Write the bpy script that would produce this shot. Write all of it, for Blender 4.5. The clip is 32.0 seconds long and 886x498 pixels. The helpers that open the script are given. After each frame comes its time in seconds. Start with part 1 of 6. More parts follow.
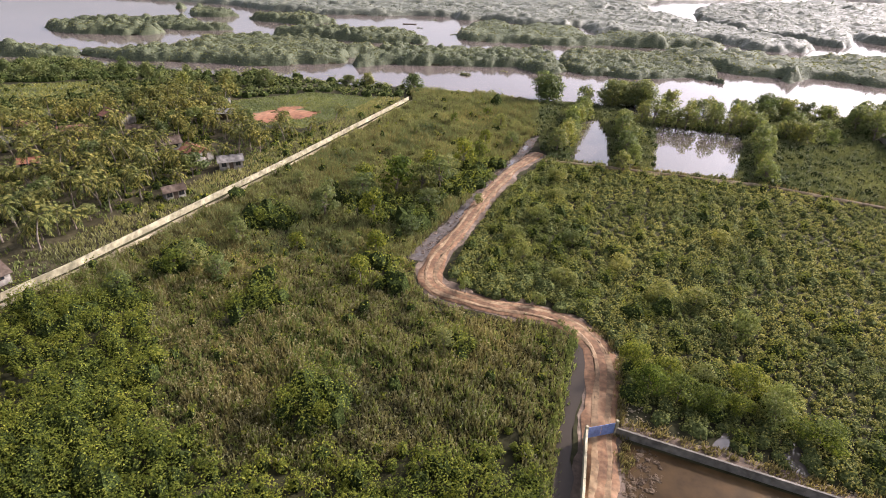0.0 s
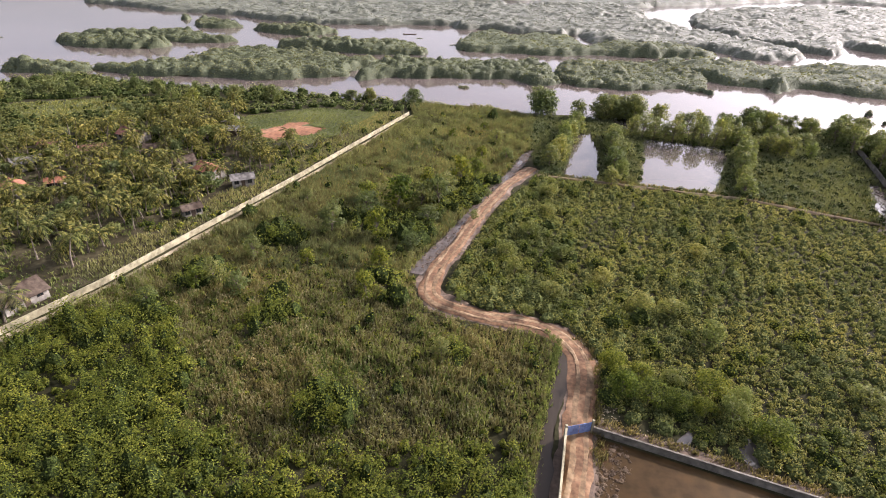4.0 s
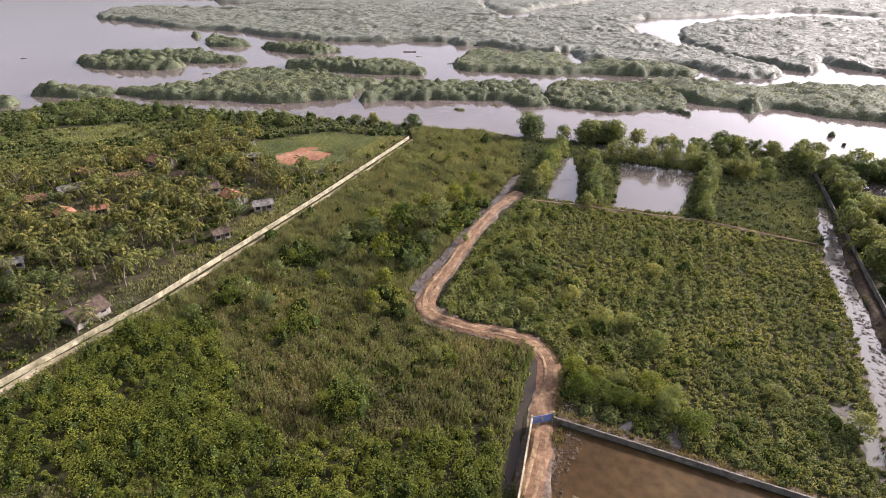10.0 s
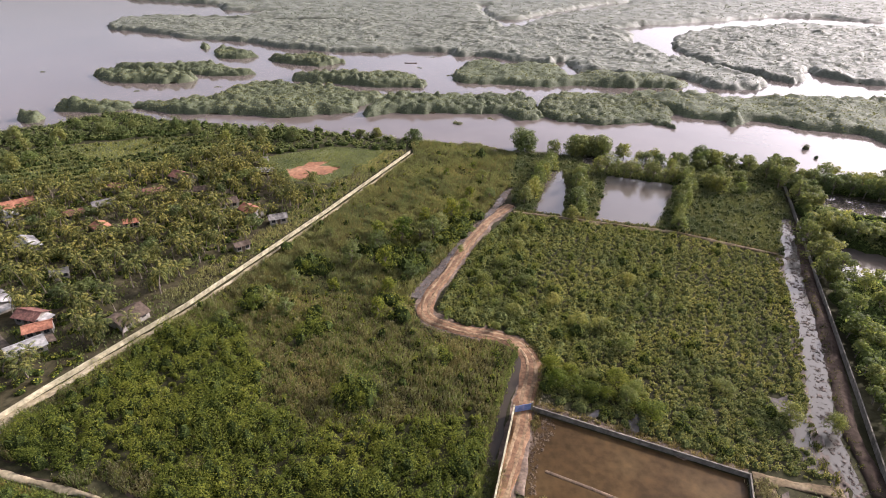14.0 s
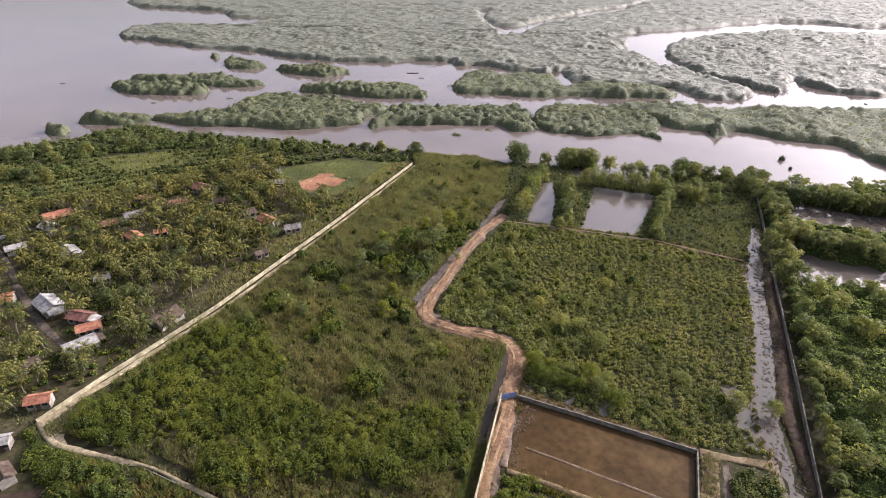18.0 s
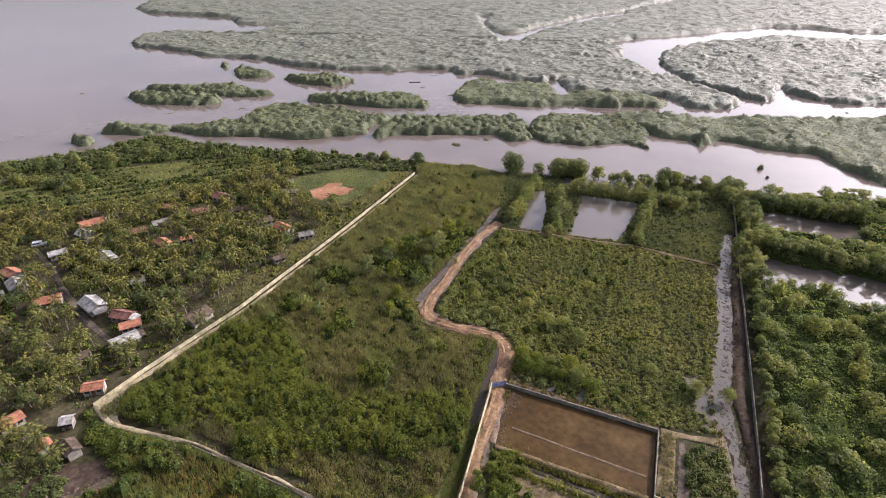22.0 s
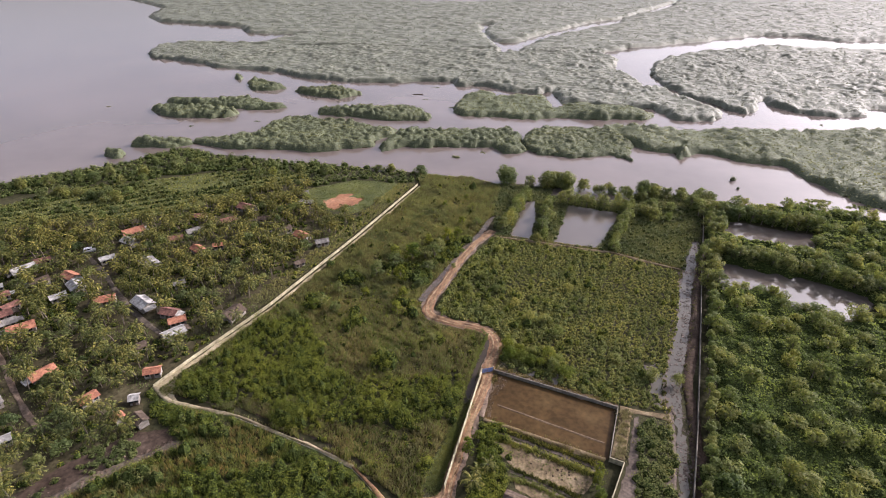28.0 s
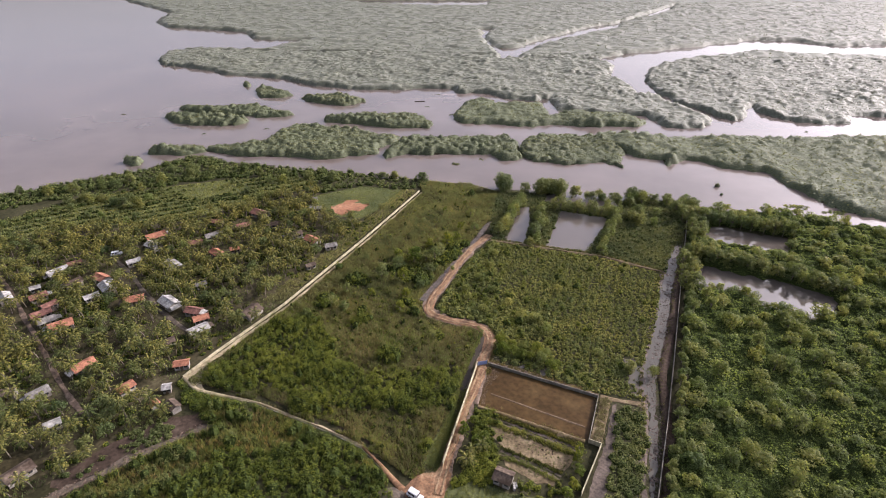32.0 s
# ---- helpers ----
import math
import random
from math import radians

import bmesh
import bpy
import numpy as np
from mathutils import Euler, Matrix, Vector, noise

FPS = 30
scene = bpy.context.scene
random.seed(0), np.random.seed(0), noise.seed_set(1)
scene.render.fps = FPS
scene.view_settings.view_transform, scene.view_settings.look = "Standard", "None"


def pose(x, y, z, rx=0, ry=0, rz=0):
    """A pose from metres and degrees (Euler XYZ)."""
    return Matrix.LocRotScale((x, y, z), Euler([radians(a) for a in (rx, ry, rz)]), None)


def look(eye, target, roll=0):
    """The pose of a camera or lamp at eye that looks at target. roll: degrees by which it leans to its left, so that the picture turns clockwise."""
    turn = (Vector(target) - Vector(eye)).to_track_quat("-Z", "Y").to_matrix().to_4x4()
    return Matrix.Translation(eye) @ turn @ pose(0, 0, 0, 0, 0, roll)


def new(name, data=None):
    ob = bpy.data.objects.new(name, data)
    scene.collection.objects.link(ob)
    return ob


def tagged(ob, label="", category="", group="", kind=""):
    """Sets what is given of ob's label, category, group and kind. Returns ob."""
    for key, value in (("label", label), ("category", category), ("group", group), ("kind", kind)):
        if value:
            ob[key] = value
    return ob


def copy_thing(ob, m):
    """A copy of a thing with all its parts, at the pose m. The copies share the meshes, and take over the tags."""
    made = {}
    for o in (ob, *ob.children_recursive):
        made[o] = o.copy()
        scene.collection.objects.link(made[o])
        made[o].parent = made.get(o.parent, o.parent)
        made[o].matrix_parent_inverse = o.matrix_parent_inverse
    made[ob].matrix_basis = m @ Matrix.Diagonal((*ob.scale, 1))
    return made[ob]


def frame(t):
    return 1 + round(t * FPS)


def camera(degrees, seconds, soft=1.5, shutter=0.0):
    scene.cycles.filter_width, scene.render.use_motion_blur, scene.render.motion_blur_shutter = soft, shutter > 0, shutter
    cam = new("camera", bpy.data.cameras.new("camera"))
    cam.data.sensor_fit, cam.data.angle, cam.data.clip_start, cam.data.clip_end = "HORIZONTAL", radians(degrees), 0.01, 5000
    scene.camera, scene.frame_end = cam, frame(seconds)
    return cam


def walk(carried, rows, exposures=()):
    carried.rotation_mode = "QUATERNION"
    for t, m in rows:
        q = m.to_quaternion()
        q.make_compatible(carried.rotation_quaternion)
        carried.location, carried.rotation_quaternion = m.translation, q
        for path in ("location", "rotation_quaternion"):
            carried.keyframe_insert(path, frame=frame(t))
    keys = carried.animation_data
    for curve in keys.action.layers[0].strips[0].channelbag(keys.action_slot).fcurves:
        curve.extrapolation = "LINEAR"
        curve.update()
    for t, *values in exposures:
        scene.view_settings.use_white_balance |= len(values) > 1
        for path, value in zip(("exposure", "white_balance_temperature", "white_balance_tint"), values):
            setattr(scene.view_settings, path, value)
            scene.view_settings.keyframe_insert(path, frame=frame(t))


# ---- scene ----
cam = camera(78.0, 32.0, soft=0.95)
# seconds, eye x y z, yaw, pitch, roll
PATH = [
    (0, 0.00, 0.00, 45.01, 0.00, -29.35, 1.92),
    (1, 0.09, -1.20, 46.34, 0.06, -29.34, 1.79),
    (2, 0.21, -2.56, 47.78, 0.11, -29.33, 1.68),
    (3, 0.35, -4.06, 49.34, 0.14, -29.30, 1.60),
    (4, 0.51, -5.72, 51.03, 0.17, -29.28, 1.54),
    (5, 0.69, -7.55, 52.82, 0.19, -29.26, 1.49),
    (6, 0.88, -9.53, 54.73, 0.20, -29.24, 1.44),
    (7, 1.09, -11.68, 56.75, 0.22, -29.23, 1.40),
    (8, 1.30, -13.98, 58.87, 0.24, -29.22, 1.36),
    (9, 1.53, -16.43, 61.08, 0.26, -29.22, 1.33),
    (10, 1.77, -19.03, 63.38, 0.29, -29.22, 1.29),
    (11, 2.01, -21.77, 65.76, 0.33, -29.23, 1.26),
    (12, 2.26, -24.64, 68.20, 0.36, -29.25, 1.22),
    (13, 2.51, -27.63, 70.70, 0.41, -29.28, 1.18),
    (14, 2.77, -30.72, 73.25, 0.46, -29.31, 1.14),
    (15, 3.02, -33.92, 75.84, 0.51, -29.34, 1.10),
    (16, 3.27, -37.20, 78.46, 0.56, -29.38, 1.06),
    (17, 3.53, -40.55, 81.10, 0.62, -29.42, 1.02),
    (18, 3.78, -43.97, 83.75, 0.69, -29.46, 0.99),
    (19, 4.03, -47.44, 86.41, 0.75, -29.50, 0.95),
    (20, 4.28, -50.96, 89.06, 0.81, -29.54, 0.92),
    (21, 4.52, -54.50, 91.70, 0.87, -29.58, 0.90),
    (22, 4.77, -58.07, 94.33, 0.94, -29.61, 0.87),
    (23, 5.02, -61.64, 96.95, 0.99, -29.64, 0.85),
    (24, 5.26, -65.23, 99.54, 1.05, -29.67, 0.83),
    (25, 5.51, -68.81, 102.12, 1.11, -29.70, 0.82),
    (26, 5.76, -72.38, 104.67, 1.16, -29.72, 0.81),
    (27, 6.01, -75.94, 107.22, 1.21, -29.73, 0.80),
    (28, 6.28, -79.50, 109.76, 1.26, -29.75, 0.79),
    (29, 6.55, -83.04, 112.30, 1.31, -29.77, 0.77),
    (30, 6.83, -86.58, 114.86, 1.37, -29.79, 0.75),
    (31, 7.13, -90.12, 117.45, 1.43, -29.82, 0.71),
    (32, 7.45, -93.66, 120.08, 1.49, -29.86, 0.66),
]


def aimed(x, y, z, yaw, pitch, roll):
    a, b = radians(yaw), radians(pitch)
    way = Vector((-math.sin(a) * math.cos(b), math.cos(a) * math.cos(b), math.sin(b)))
    return look(Vector((x, y, z)), Vector((x, y, z)) + way, roll)


walk(cam, [(t, aimed(x, y, z, yaw, pitch, roll)) for t, x, y, z, yaw, pitch, roll in PATH],
     [(0.0, 1.14, 6100, 24), (8.0, 1.06, 6100, 24), (18.0, 0.98, 6050, 24), (32.0, 0.89, 6050, 24)])

# ---- light ----
SUN_AZIMUTH, SUN_HEIGHT = 62.0, 29.0   # degrees to the right of +y, above the horizon
world = bpy.data.worlds.new("hazy_morning_sky")
scene.world = world
world.use_nodes = True
wn, wl = world.node_tree.nodes, world.node_tree.links
sky = wn.new("ShaderNodeTexSky")
sky.sky_type, sky.sun_disc = "NISHITA", False
sky.sun_elevation, sky.sun_rotation = radians(SUN_HEIGHT), radians(SUN_AZIMUTH)
sky.air_density, sky.dust_density, sky.ozone_density = 1.0, 5.0, 1.0
pale = wn.new("ShaderNodeHueSaturation")     # morning haze whitens the blue
pale.inputs["Saturation"].default_value = 0.4
wl.new(sky.outputs[0], pale.inputs["Color"])
wl.new(pale.outputs[0], wn["Background"].inputs[0])
wn["Background"].inputs[1].default_value = 0.15
sun_data = bpy.data.lights.new("sun", "SUN")
sun_data.energy, sun_data.angle, sun_data.color = 3.9, radians(1.5), (1.0, 0.91, 0.79)
sun = new("sun", sun_data)
sa, sh = radians(SUN_AZIMUTH), radians(SUN_HEIGHT)
sun.matrix_world = look(Vector((math.sin(sa) * math.cos(sh), math.cos(sa) * math.cos(sh), math.sin(sh))) * 300, (0, 0, 0))

# ---- plan, in metres ----
SHORE = [(-231, 154.9), (-230, 160.7), (-216, 166.5), (-203, 180), (-187.9, 192.4), (-173.2, 200), (-166.5, 213),
    (-153, 225), (-142.9, 221), (-132.8, 214), (-106.5, 210), (-74.8, 204), (-47.8, 201), (-27.8, 198), (-8, 191.2),
    (14.1, 189), (29.5, 182.2), (47.7, 181.1), (64.9, 174.4), (79.3, 171), (97.2, 172.1), (113.6, 168.5), (127.1,
    173.2), (138.4, 164.2), (150.8, 160.3), (163.1, 157), (177.8, 153.5), (192.4, 149.3), (210, 141.4)]
MAINLAND = [(-3000, -3000), (-3000, -400), (-420, 80), (-290, 130)] + SHORE + [(259, 118), (450, 22), (1100, -340), (1100, -3000)]
ISLE_A = [(-194.8, 211.9), (-190.7, 214.0), (-185.2, 215.3), (-179.1, 211.0), (-178.7, 206.6), (-186.6, 207.0), (-191.3, 207.6)]
ISLE_B = [(-188.2, 228.7), (-179.5, 231.3), (-172.9, 235.8), (-161.2, 237.7), (-153.1, 233.0), (-150.7, 229.1), (-158.8, 225.6), (-171.2, 224.8), (-182.1, 224.1)]
ISLE_C = [(-151.1, 230.1), (-149.9, 236.3), (-142.6, 241.0), (-130.7, 245.0), (-118.9, 250.2), (-116.5, 261.9), (-114.5, 269.3), (-108.6, 286.4), (-97.9, 288.5), (-85.3, 282.7), (-69.4, 277.4), (-50.2, 271.2), (-35.5, 267.4), (-32.2, 266.4), (-34.4, 258.1), (-39.6, 244.5), (-43.3, 234.9), (-47.5, 230.7), (-58.9, 230.9), (-61.6, 226.8), (-71.9, 224.3), (-90.9, 224.0), (-107.2, 224.9), (-123.5, 225.9), (-140.0, 226.8)]
ISLE_D = [(-215.2, 304.0), (-208.3, 309.1), (-192.8, 305.7), (-171.8, 302.8), (-156.9, 299.5), (-146.9, 298.8), (-148.1, 291.7), (-154.0, 287.2), (-168.0, 284.8), (-183.2, 285.1), (-197.4, 290.9), (-210.1, 297.1)]
ISLE_E = [(-211.0, 326.2), (-204.1, 330.0), (-182.5, 328.4), (-161.8, 328.3), (-140.0, 325.1), (-121.7, 318.6), (-118.1, 315.8), (-123.0, 309.3), (-138.4, 308.2), (-154.9, 310.0), (-176.7, 314.5), (-198.3, 317.5), (-207.6, 320.0)]
ISLE_F = [(-189.6, 409.2), (-187.9, 413.9), (-181.8, 405.3), (-181.4, 398.7), (-184.6, 398.4)]
ISLE_G = [(-168.9, 384.9), (-169.3, 399.8), (-154.4, 386.1), (-142.2, 380.9), (-132.8, 373.7), (-136.0, 367.6), (-148.0, 362.9), (-160.9, 365.6)]
ISLE_H = [(-121.8, 363.1), (-109.2, 367.9), (-96.4, 370.8), (-81.0, 360.7), (-68.9, 356.2), (-74.2, 346.9), (-84.4, 344.4), (-100.3, 348.4), (-117.3, 356.0)]
ISLE_I = [(-94.8, 305.5), (-90.1, 307.3), (-75.4, 308.4), (-60.5, 313.9), (-40.6, 313.9), (-25.9, 318.0), (-16.4, 306.9), (-10.9, 297.4), (-15.4, 288.9), (-34.0, 287.6), (-53.1, 290.3), (-72.7, 294.3), (-91.1, 300.0)]
ISLE_J = [(-40.2, 229.2), (-35.3, 236.5), (-32.2, 243.9), (-28.6, 255.1), (-21.8, 264.7), (-10.5, 264.3), (3.6, 266.4), (21.2, 266.4), (39.1, 270.0), (45.1, 258.8), (47.2, 245.9), (45.0, 230.6), (37.3, 226.3), (32.8, 229.9), (31.4, 238.7), (20.3, 240.0), (18.6, 236.9), (3.9, 235.9), (-9.1, 235.1), (-22.1, 235.3), (-30.7, 230.7), (-33.9, 224.7), (-38.9, 224.4)]
ISLE_K = [(49.4, 258), (61.8, 274), (86, 279), (104, 272), (113.6, 247), (107.7, 221), (93.7, 225), (79.9, 223),
    (52.6, 226), (47.2, 234)]
ISLE_L = [(93.6, 279), (121.5, 280), (150.8, 274), (183.4, 277), (218, 280), (257, 280), (315, 286), (472, 225), (675,
    67.5), (472, 33.8), (256, 139), (219, 153.5), (205, 162.9), (198, 174.4), (196.9, 187.9), (191.2, 208), (185.6,
    218), (174.4, 220), (157.5, 231), (144, 231), (133.9, 222), (132.8, 234), (119.2, 237), (114.8, 247), (107.4,
    254)]
ISLE_M = [(6, 316), (11.1, 353), (25.3, 369), (47.9, 353), (75.7, 354), (75.5, 326), (90.3, 330), (133.9, 329),
    (147.4, 315), (140.6, 301), (85.6, 301), (56.5, 300), (27.7, 300), (7.8, 304)]
ISLES = [ISLE_A, ISLE_B, ISLE_C, ISLE_D, ISLE_E, ISLE_F, ISLE_G, ISLE_H, ISLE_I, ISLE_J, ISLE_K, ISLE_L, ISLE_M]
FAR_WEST = [(-316, 505), (-324, 550), (-308, 572), (-238, 564), (-208, 596), (-182.2, 648), (-259, 650), (-288, 708),
    (-414, 739), (-459, 793), (-478, 895), (-635, 1055)]
FAR_SOUTH = [(-293, 483), (-237, 461), (-219, 444), (-160.9, 434), (-146.2, 419), (-122.6, 409), (-79.3, 396), (-39.3,
    399), (0.9, 406), (8.7, 390), (35.8, 388), (44.8, 375), (72.6, 366), (86, 379), (85, 340), (150.8, 330), (163.1,
    301), (186.8, 302), (203, 326), (198, 338)]
FAR_EAST = [(207, 324), (217, 321), (232, 333), (248, 366), (248, 349), (253, 327), (275, 320), (299, 318), (317,
    342), (342, 339), (392, 331)]
FARLAND = FAR_WEST + [(-1000, 1500), (-1000, 4500), (4500, 4500), (4500, 300)] + FAR_EAST[::-1] + FAR_SOUTH[::-1]
RIVER = [(160.9, 554), (196.9, 585), (277, 628), (401, 704), (457, 708), (495, 668), (568, 684), (671, 693), (607,
    609), (514, 601), (469, 600), (402, 603), (363, 617), (317, 588), (276, 568), (226, 528), (195.8, 479), (182.2,
    442), (181.1, 399), (163.1, 388), (164.2, 428), (155.2, 461), (172.1, 518)]
RIVER_ARM = [(182.2, 442), (178.9, 396), (191.2, 357), (209, 321)]
CREEK = [(36.3, 768), (57.1, 770), (39.5, 691), (52.8, 612), (73.7, 614), (117, 686), (211, 815), (255, 851), (351,
    994), (460, 1168), (388, 1015), (264, 852), (239, 789), (166.5, 708), (111.7, 641), (80.3, 574), (74.2, 544),
    (52.1, 542), (48.1, 589), (34.1, 687)]
LAKE = [(-244, 1129), (71.2, 1173), (55.7, 1075), (-43, 1053), (-190.1, 1083)]
POOL_A = [(109.8, 108.5), (121.7, 103.7), (130.9, 99), (144.8, 91.5), (154.6, 84.3), (148.6, 74), (134, 69.5), (128.4, 73), (121.4, 79.4), (114.1, 86.8),
    (102.6, 85.6)]
POOL_B = [(127.2, 144.5), (137.4, 140.4), (148, 135.4), (160.7, 132.8), (152.1, 114.7), (139.1, 116.5), (127.2, 122.3), (120.4, 127)]
PAN_A = [(29.6, 123), (38.3, 121.5), (43.1, 142.6), (44.6, 159.5), (39.4, 159.2), (33.7, 137.3)]
PAN_B = [(47.5, 118.8), (64.8, 115.6), (77.1, 137.6), (82.1, 149), (60, 156), (52.3, 133.9)]
PAN_C = [(53.3, 167.2), (88.2, 156.6), (97.3, 175.5), (57, 181.1)]
ROAD = [(4.6, -7), (7.1, 6.4), (11.7, 22.8), (16.3, 36.1), (17.6, 42.8), (19.7, 49.8), (20.2, 55.2), (17.9, 59.5),
    (14, 61.9), (6.9, 63.2), (-0.8, 66.8), (-2.2, 70.6), (-0.9, 76.8), (3.1, 86.7), (8.5, 101.9), (14.7, 116.5),
    (22.7, 128.5)]
DITCH_A = [(7.9, 11.2), (9.3, 22.5), (11.2, 32.3), (13.7, 41.7), (15.8, 48.6), (18.6, 57.1), (16.9, 59.7)]
DITCH_B = [(-4.4, 75.3), (-0.5, 85.3), (4.7, 96.2), (11.2, 111.1), (24, 142)]
CHANNEL_W = [(56, -8.3), (61, 8.6), (66.2, 26), (66.4, 29), (66.8, 34.2), (68.2, 40.2), (71.1, 47), (75.1, 54.7), (79, 63.5), (82.9, 73.6),
    (87.2, 85.4), (93.5, 98), (98.3, 109.3), (105.9, 122.4)]
CHANNEL_E = [(57, -8.3), (63.2, 8.6), (67.9, 26), (68.6, 29), (70.7, 34.4), (72.7, 40.4), (75.8, 47.1), (79.6, 54.8), (83.3, 63.6), (87.7, 73.8),
    (92, 85.7), (97.7, 98.2), (102.8, 109.5), (108, 122.5)]
CHANNEL_BED = CHANNEL_W + CHANNEL_E[::-1]
CHANNEL = [((a + c) / 2, (b + d) / 2) for (a, b), (c, d) in zip(CHANNEL_W, CHANNEL_E)]
WALL_EAST = [(57.7, -8.3), (68.9, 18.7), (79.5, 45.3), (92, 77.4), (103.3, 106.4), (113.6, 132), (120.4, 149.6)]
WALL_WEST = [(-12.6, 175.5), (-34.6, 119.2), (-55.8, 68.9), (-70, 42.2), (-75.6, 30.4)]
BANK_SOUTH = [(-75.6, 30.4), (-69.9, 25.3), (-59.5, 22.9), (-50.4, 21.2), (-37.4, 15.9), (-25, 10.7), (-16.4, 6.2),
    (-12.8, 2.7), (-7.6, -3.1), (-4.3, -6.4)]
WALL_LANE = [(15.3, 39.9), (5.5, 1.3)]
WALL_POND = [(18.6, 40.8), (51.2, 27.6), (45, 10.6), (48.1, 9.3), (39.8, -6.2)]
POND = [(18.9, 40.2), (50.7, 27.4), (44.9, 11.2), (15.4, 22.9)]
DIKE_NORTH = [(23.3, 123.1), (38.7, 119.7), (55.5, 115.1), (69.6, 111.8), (92.9, 99.8)]
DIKE_EAST = [(52, 28.1), (57.9, 26.3), (64.5, 25)]
RED_EARTH = [(-56.4, 155.2), (-51.1, 158.4), (-49.1, 162.7), (-44.2, 164.2), (-40.6, 158.5), (-37.2, 158.2), (-39.5, 151.3), (-45.1, 149.9),
    (-48.9, 145.5), (-52.3, 147.3)]
LAWN = [(-66.4, 167.6), (-44.6, 181.1), (-19.6, 177.8), (-26.7, 160), (-38.4, 142.7), (-49.7, 143.9), (-60.8, 149.6)]
LANE_A = [(-138.4, 101.8), (-124.9, 90.2), (-113.6, 78.5), (-100.8, 65.8), (-91, 58.2), (-83.6, 52.8)]
LANE_B = [(-174.4, 84.5), (-160.9, 73.2), (-141.8, 54.9), (-124.9, 39.3), (-110.8, 25.8), (-98.1, 15)]
CLEARING = [(-92.5, -7.1), (-83.7, 5.5), (-72.8, 15), (-65.1, 16.3), (-61.1, 12.4), (-74.6, 2.8), (-87.1, -10.9)]
TRACK = [(-91.9, -14.1), (-87.6, -10.1), (-74.2, 2.2), (-60.2, 12)]
FIELDS = [(-208, 129.7), (-185.6, 159.9), (-121.5, 185.6), (-86.1, 195.8), (-69.4, 181.1), (-96, 157.7), (-121.5,
    137.1), (-140.6, 130.3), (-174.4, 128.6), (-190.1, 106.4)]

VILLAGE = [(-15, 178), (-37, 119), (-58, 69), (-72, 42), (-78, 28), (-70, 16), (-95, -10), (-110, -30), (-165, 10), (-185, 60), (-190, 106), (-174, 126), (-141, 128),
           (-121, 135), (-96, 156), (-69, 178), (-64, 168), (-58, 150), (-50, 141), (-38, 140)]
PUDDLES = [[(28.4, 39.6), (29.2, 40.8), (30.3, 41.6), (31.0, 41.6), (30.8, 40.5), (29.7, 39.3), (28.8, 38.9)],
           [(35.8, 39.2), (36.8, 40.2), (37.6, 40.6), (37.5, 39.4), (36.9, 37.1), (37.1, 35.6), (37.3, 34.7), (36.4, 34.7), (35.6, 35.8), (35.4, 37.1)],
           [(116.4, 46), (117.4, 45.6), (118, 44.6), (117.6, 43), (117, 42.2), (115.8, 43.8)]]
FLAT_WATER = [(65, 43.7), (68.4, 42.6), (69, 40), (67, 34.2), (66.4, 29), (64.8, 30.5), (65, 34.2), (61.4, 34), (64.2, 38.8)]
MUD_FLAT = [(63, 45.5), (69.5, 46.5), (68, 37), (66, 28), (61.5, 29), (62.8, 36)]
# ---- materials ----


def shader(name, rough=0.8, spec=0.3):
    m = bpy.data.materials.new(name)
    m.use_nodes = True
    b = m.node_tree.nodes["Principled BSDF"]
    b.inputs["Roughness"].default_value = rough
    b.inputs["Specular IOR Level"].default_value = spec
    return m, m.node_tree.nodes, m.node_tree.links, b


def noise_at(n, l, scale, detail=4.0, coords="Object"):
    tc = n.new("ShaderNodeTexCoord") if coords != "World" else n.new("ShaderNodeNewGeometry")
    t = n.new("ShaderNodeTexNoise")
    t.inputs["Scale"].default_value, t.inputs["Detail"].default_value = scale, detail
    l.new(tc.outputs["Position" if coords == "World" else coords], t.inputs["Vector"])
    return t.outputs[0]


def ramp(n, l, source, stops):
    r = n.new("ShaderNodeValToRGB")
    e = r.color_ramp.elements
    while len(e) < len(stops):
        e.new(0.5)
    for k, (p, c) in enumerate(stops):
        e[k].position, e[k].color = p, (*c, 1)
    l.new(source, r.inputs[0])
    return r.outputs[0]


def mixed(n, l, a, b, f, mode="MIX"):
    m = n.new("ShaderNodeMix")
    m.data_type, m.blend_type = "RGBA", mode
    for sock, v in ((m.inputs[6], a), (m.inputs[7], b), (m.inputs[0], f)):
        if isinstance(v, (int, float)):
            sock.default_value = v
        elif isinstance(v, tuple):
            sock.default_value = (*v, 1)
        else:
            l.new(v, sock)
    return m.outputs[2]


def bumped(n, l, b, height, strength, distance):
    k = n.new("ShaderNodeBump")
    k.inputs["Strength"].default_value, k.inputs["Distance"].default_value = strength, distance
    l.new(height, k.inputs["Height"])
    l.new(k.outputs[0], b.inputs["Normal"])


def surface(name, dark, mid, light, fine=2.0, broad=0.12, rough=0.85, spec=0.25, bump=0.05):
    """A matt mineral or painted surface, with stains and grain."""
    m, n, l, b = shader(name, rough, spec)
    a = ramp(n, l, noise_at(n, l, broad, 5, "World"), ((0.32, dark), (0.52, mid), (0.72, light)))
    g = ramp(n, l, noise_at(n, l, fine, 6, "World"), ((0.3, (0.55, 0.55, 0.55)), (0.7, (1.25, 1.25, 1.25))))
    l.new(mixed(n, l, a, g, 1.0, "MULTIPLY"), b.inputs["Base Color"])
    if bump:
        bumped(n, l, b, noise_at(n, l, fine * 1.5, 5, "World"), 0.6, bump)
    return m


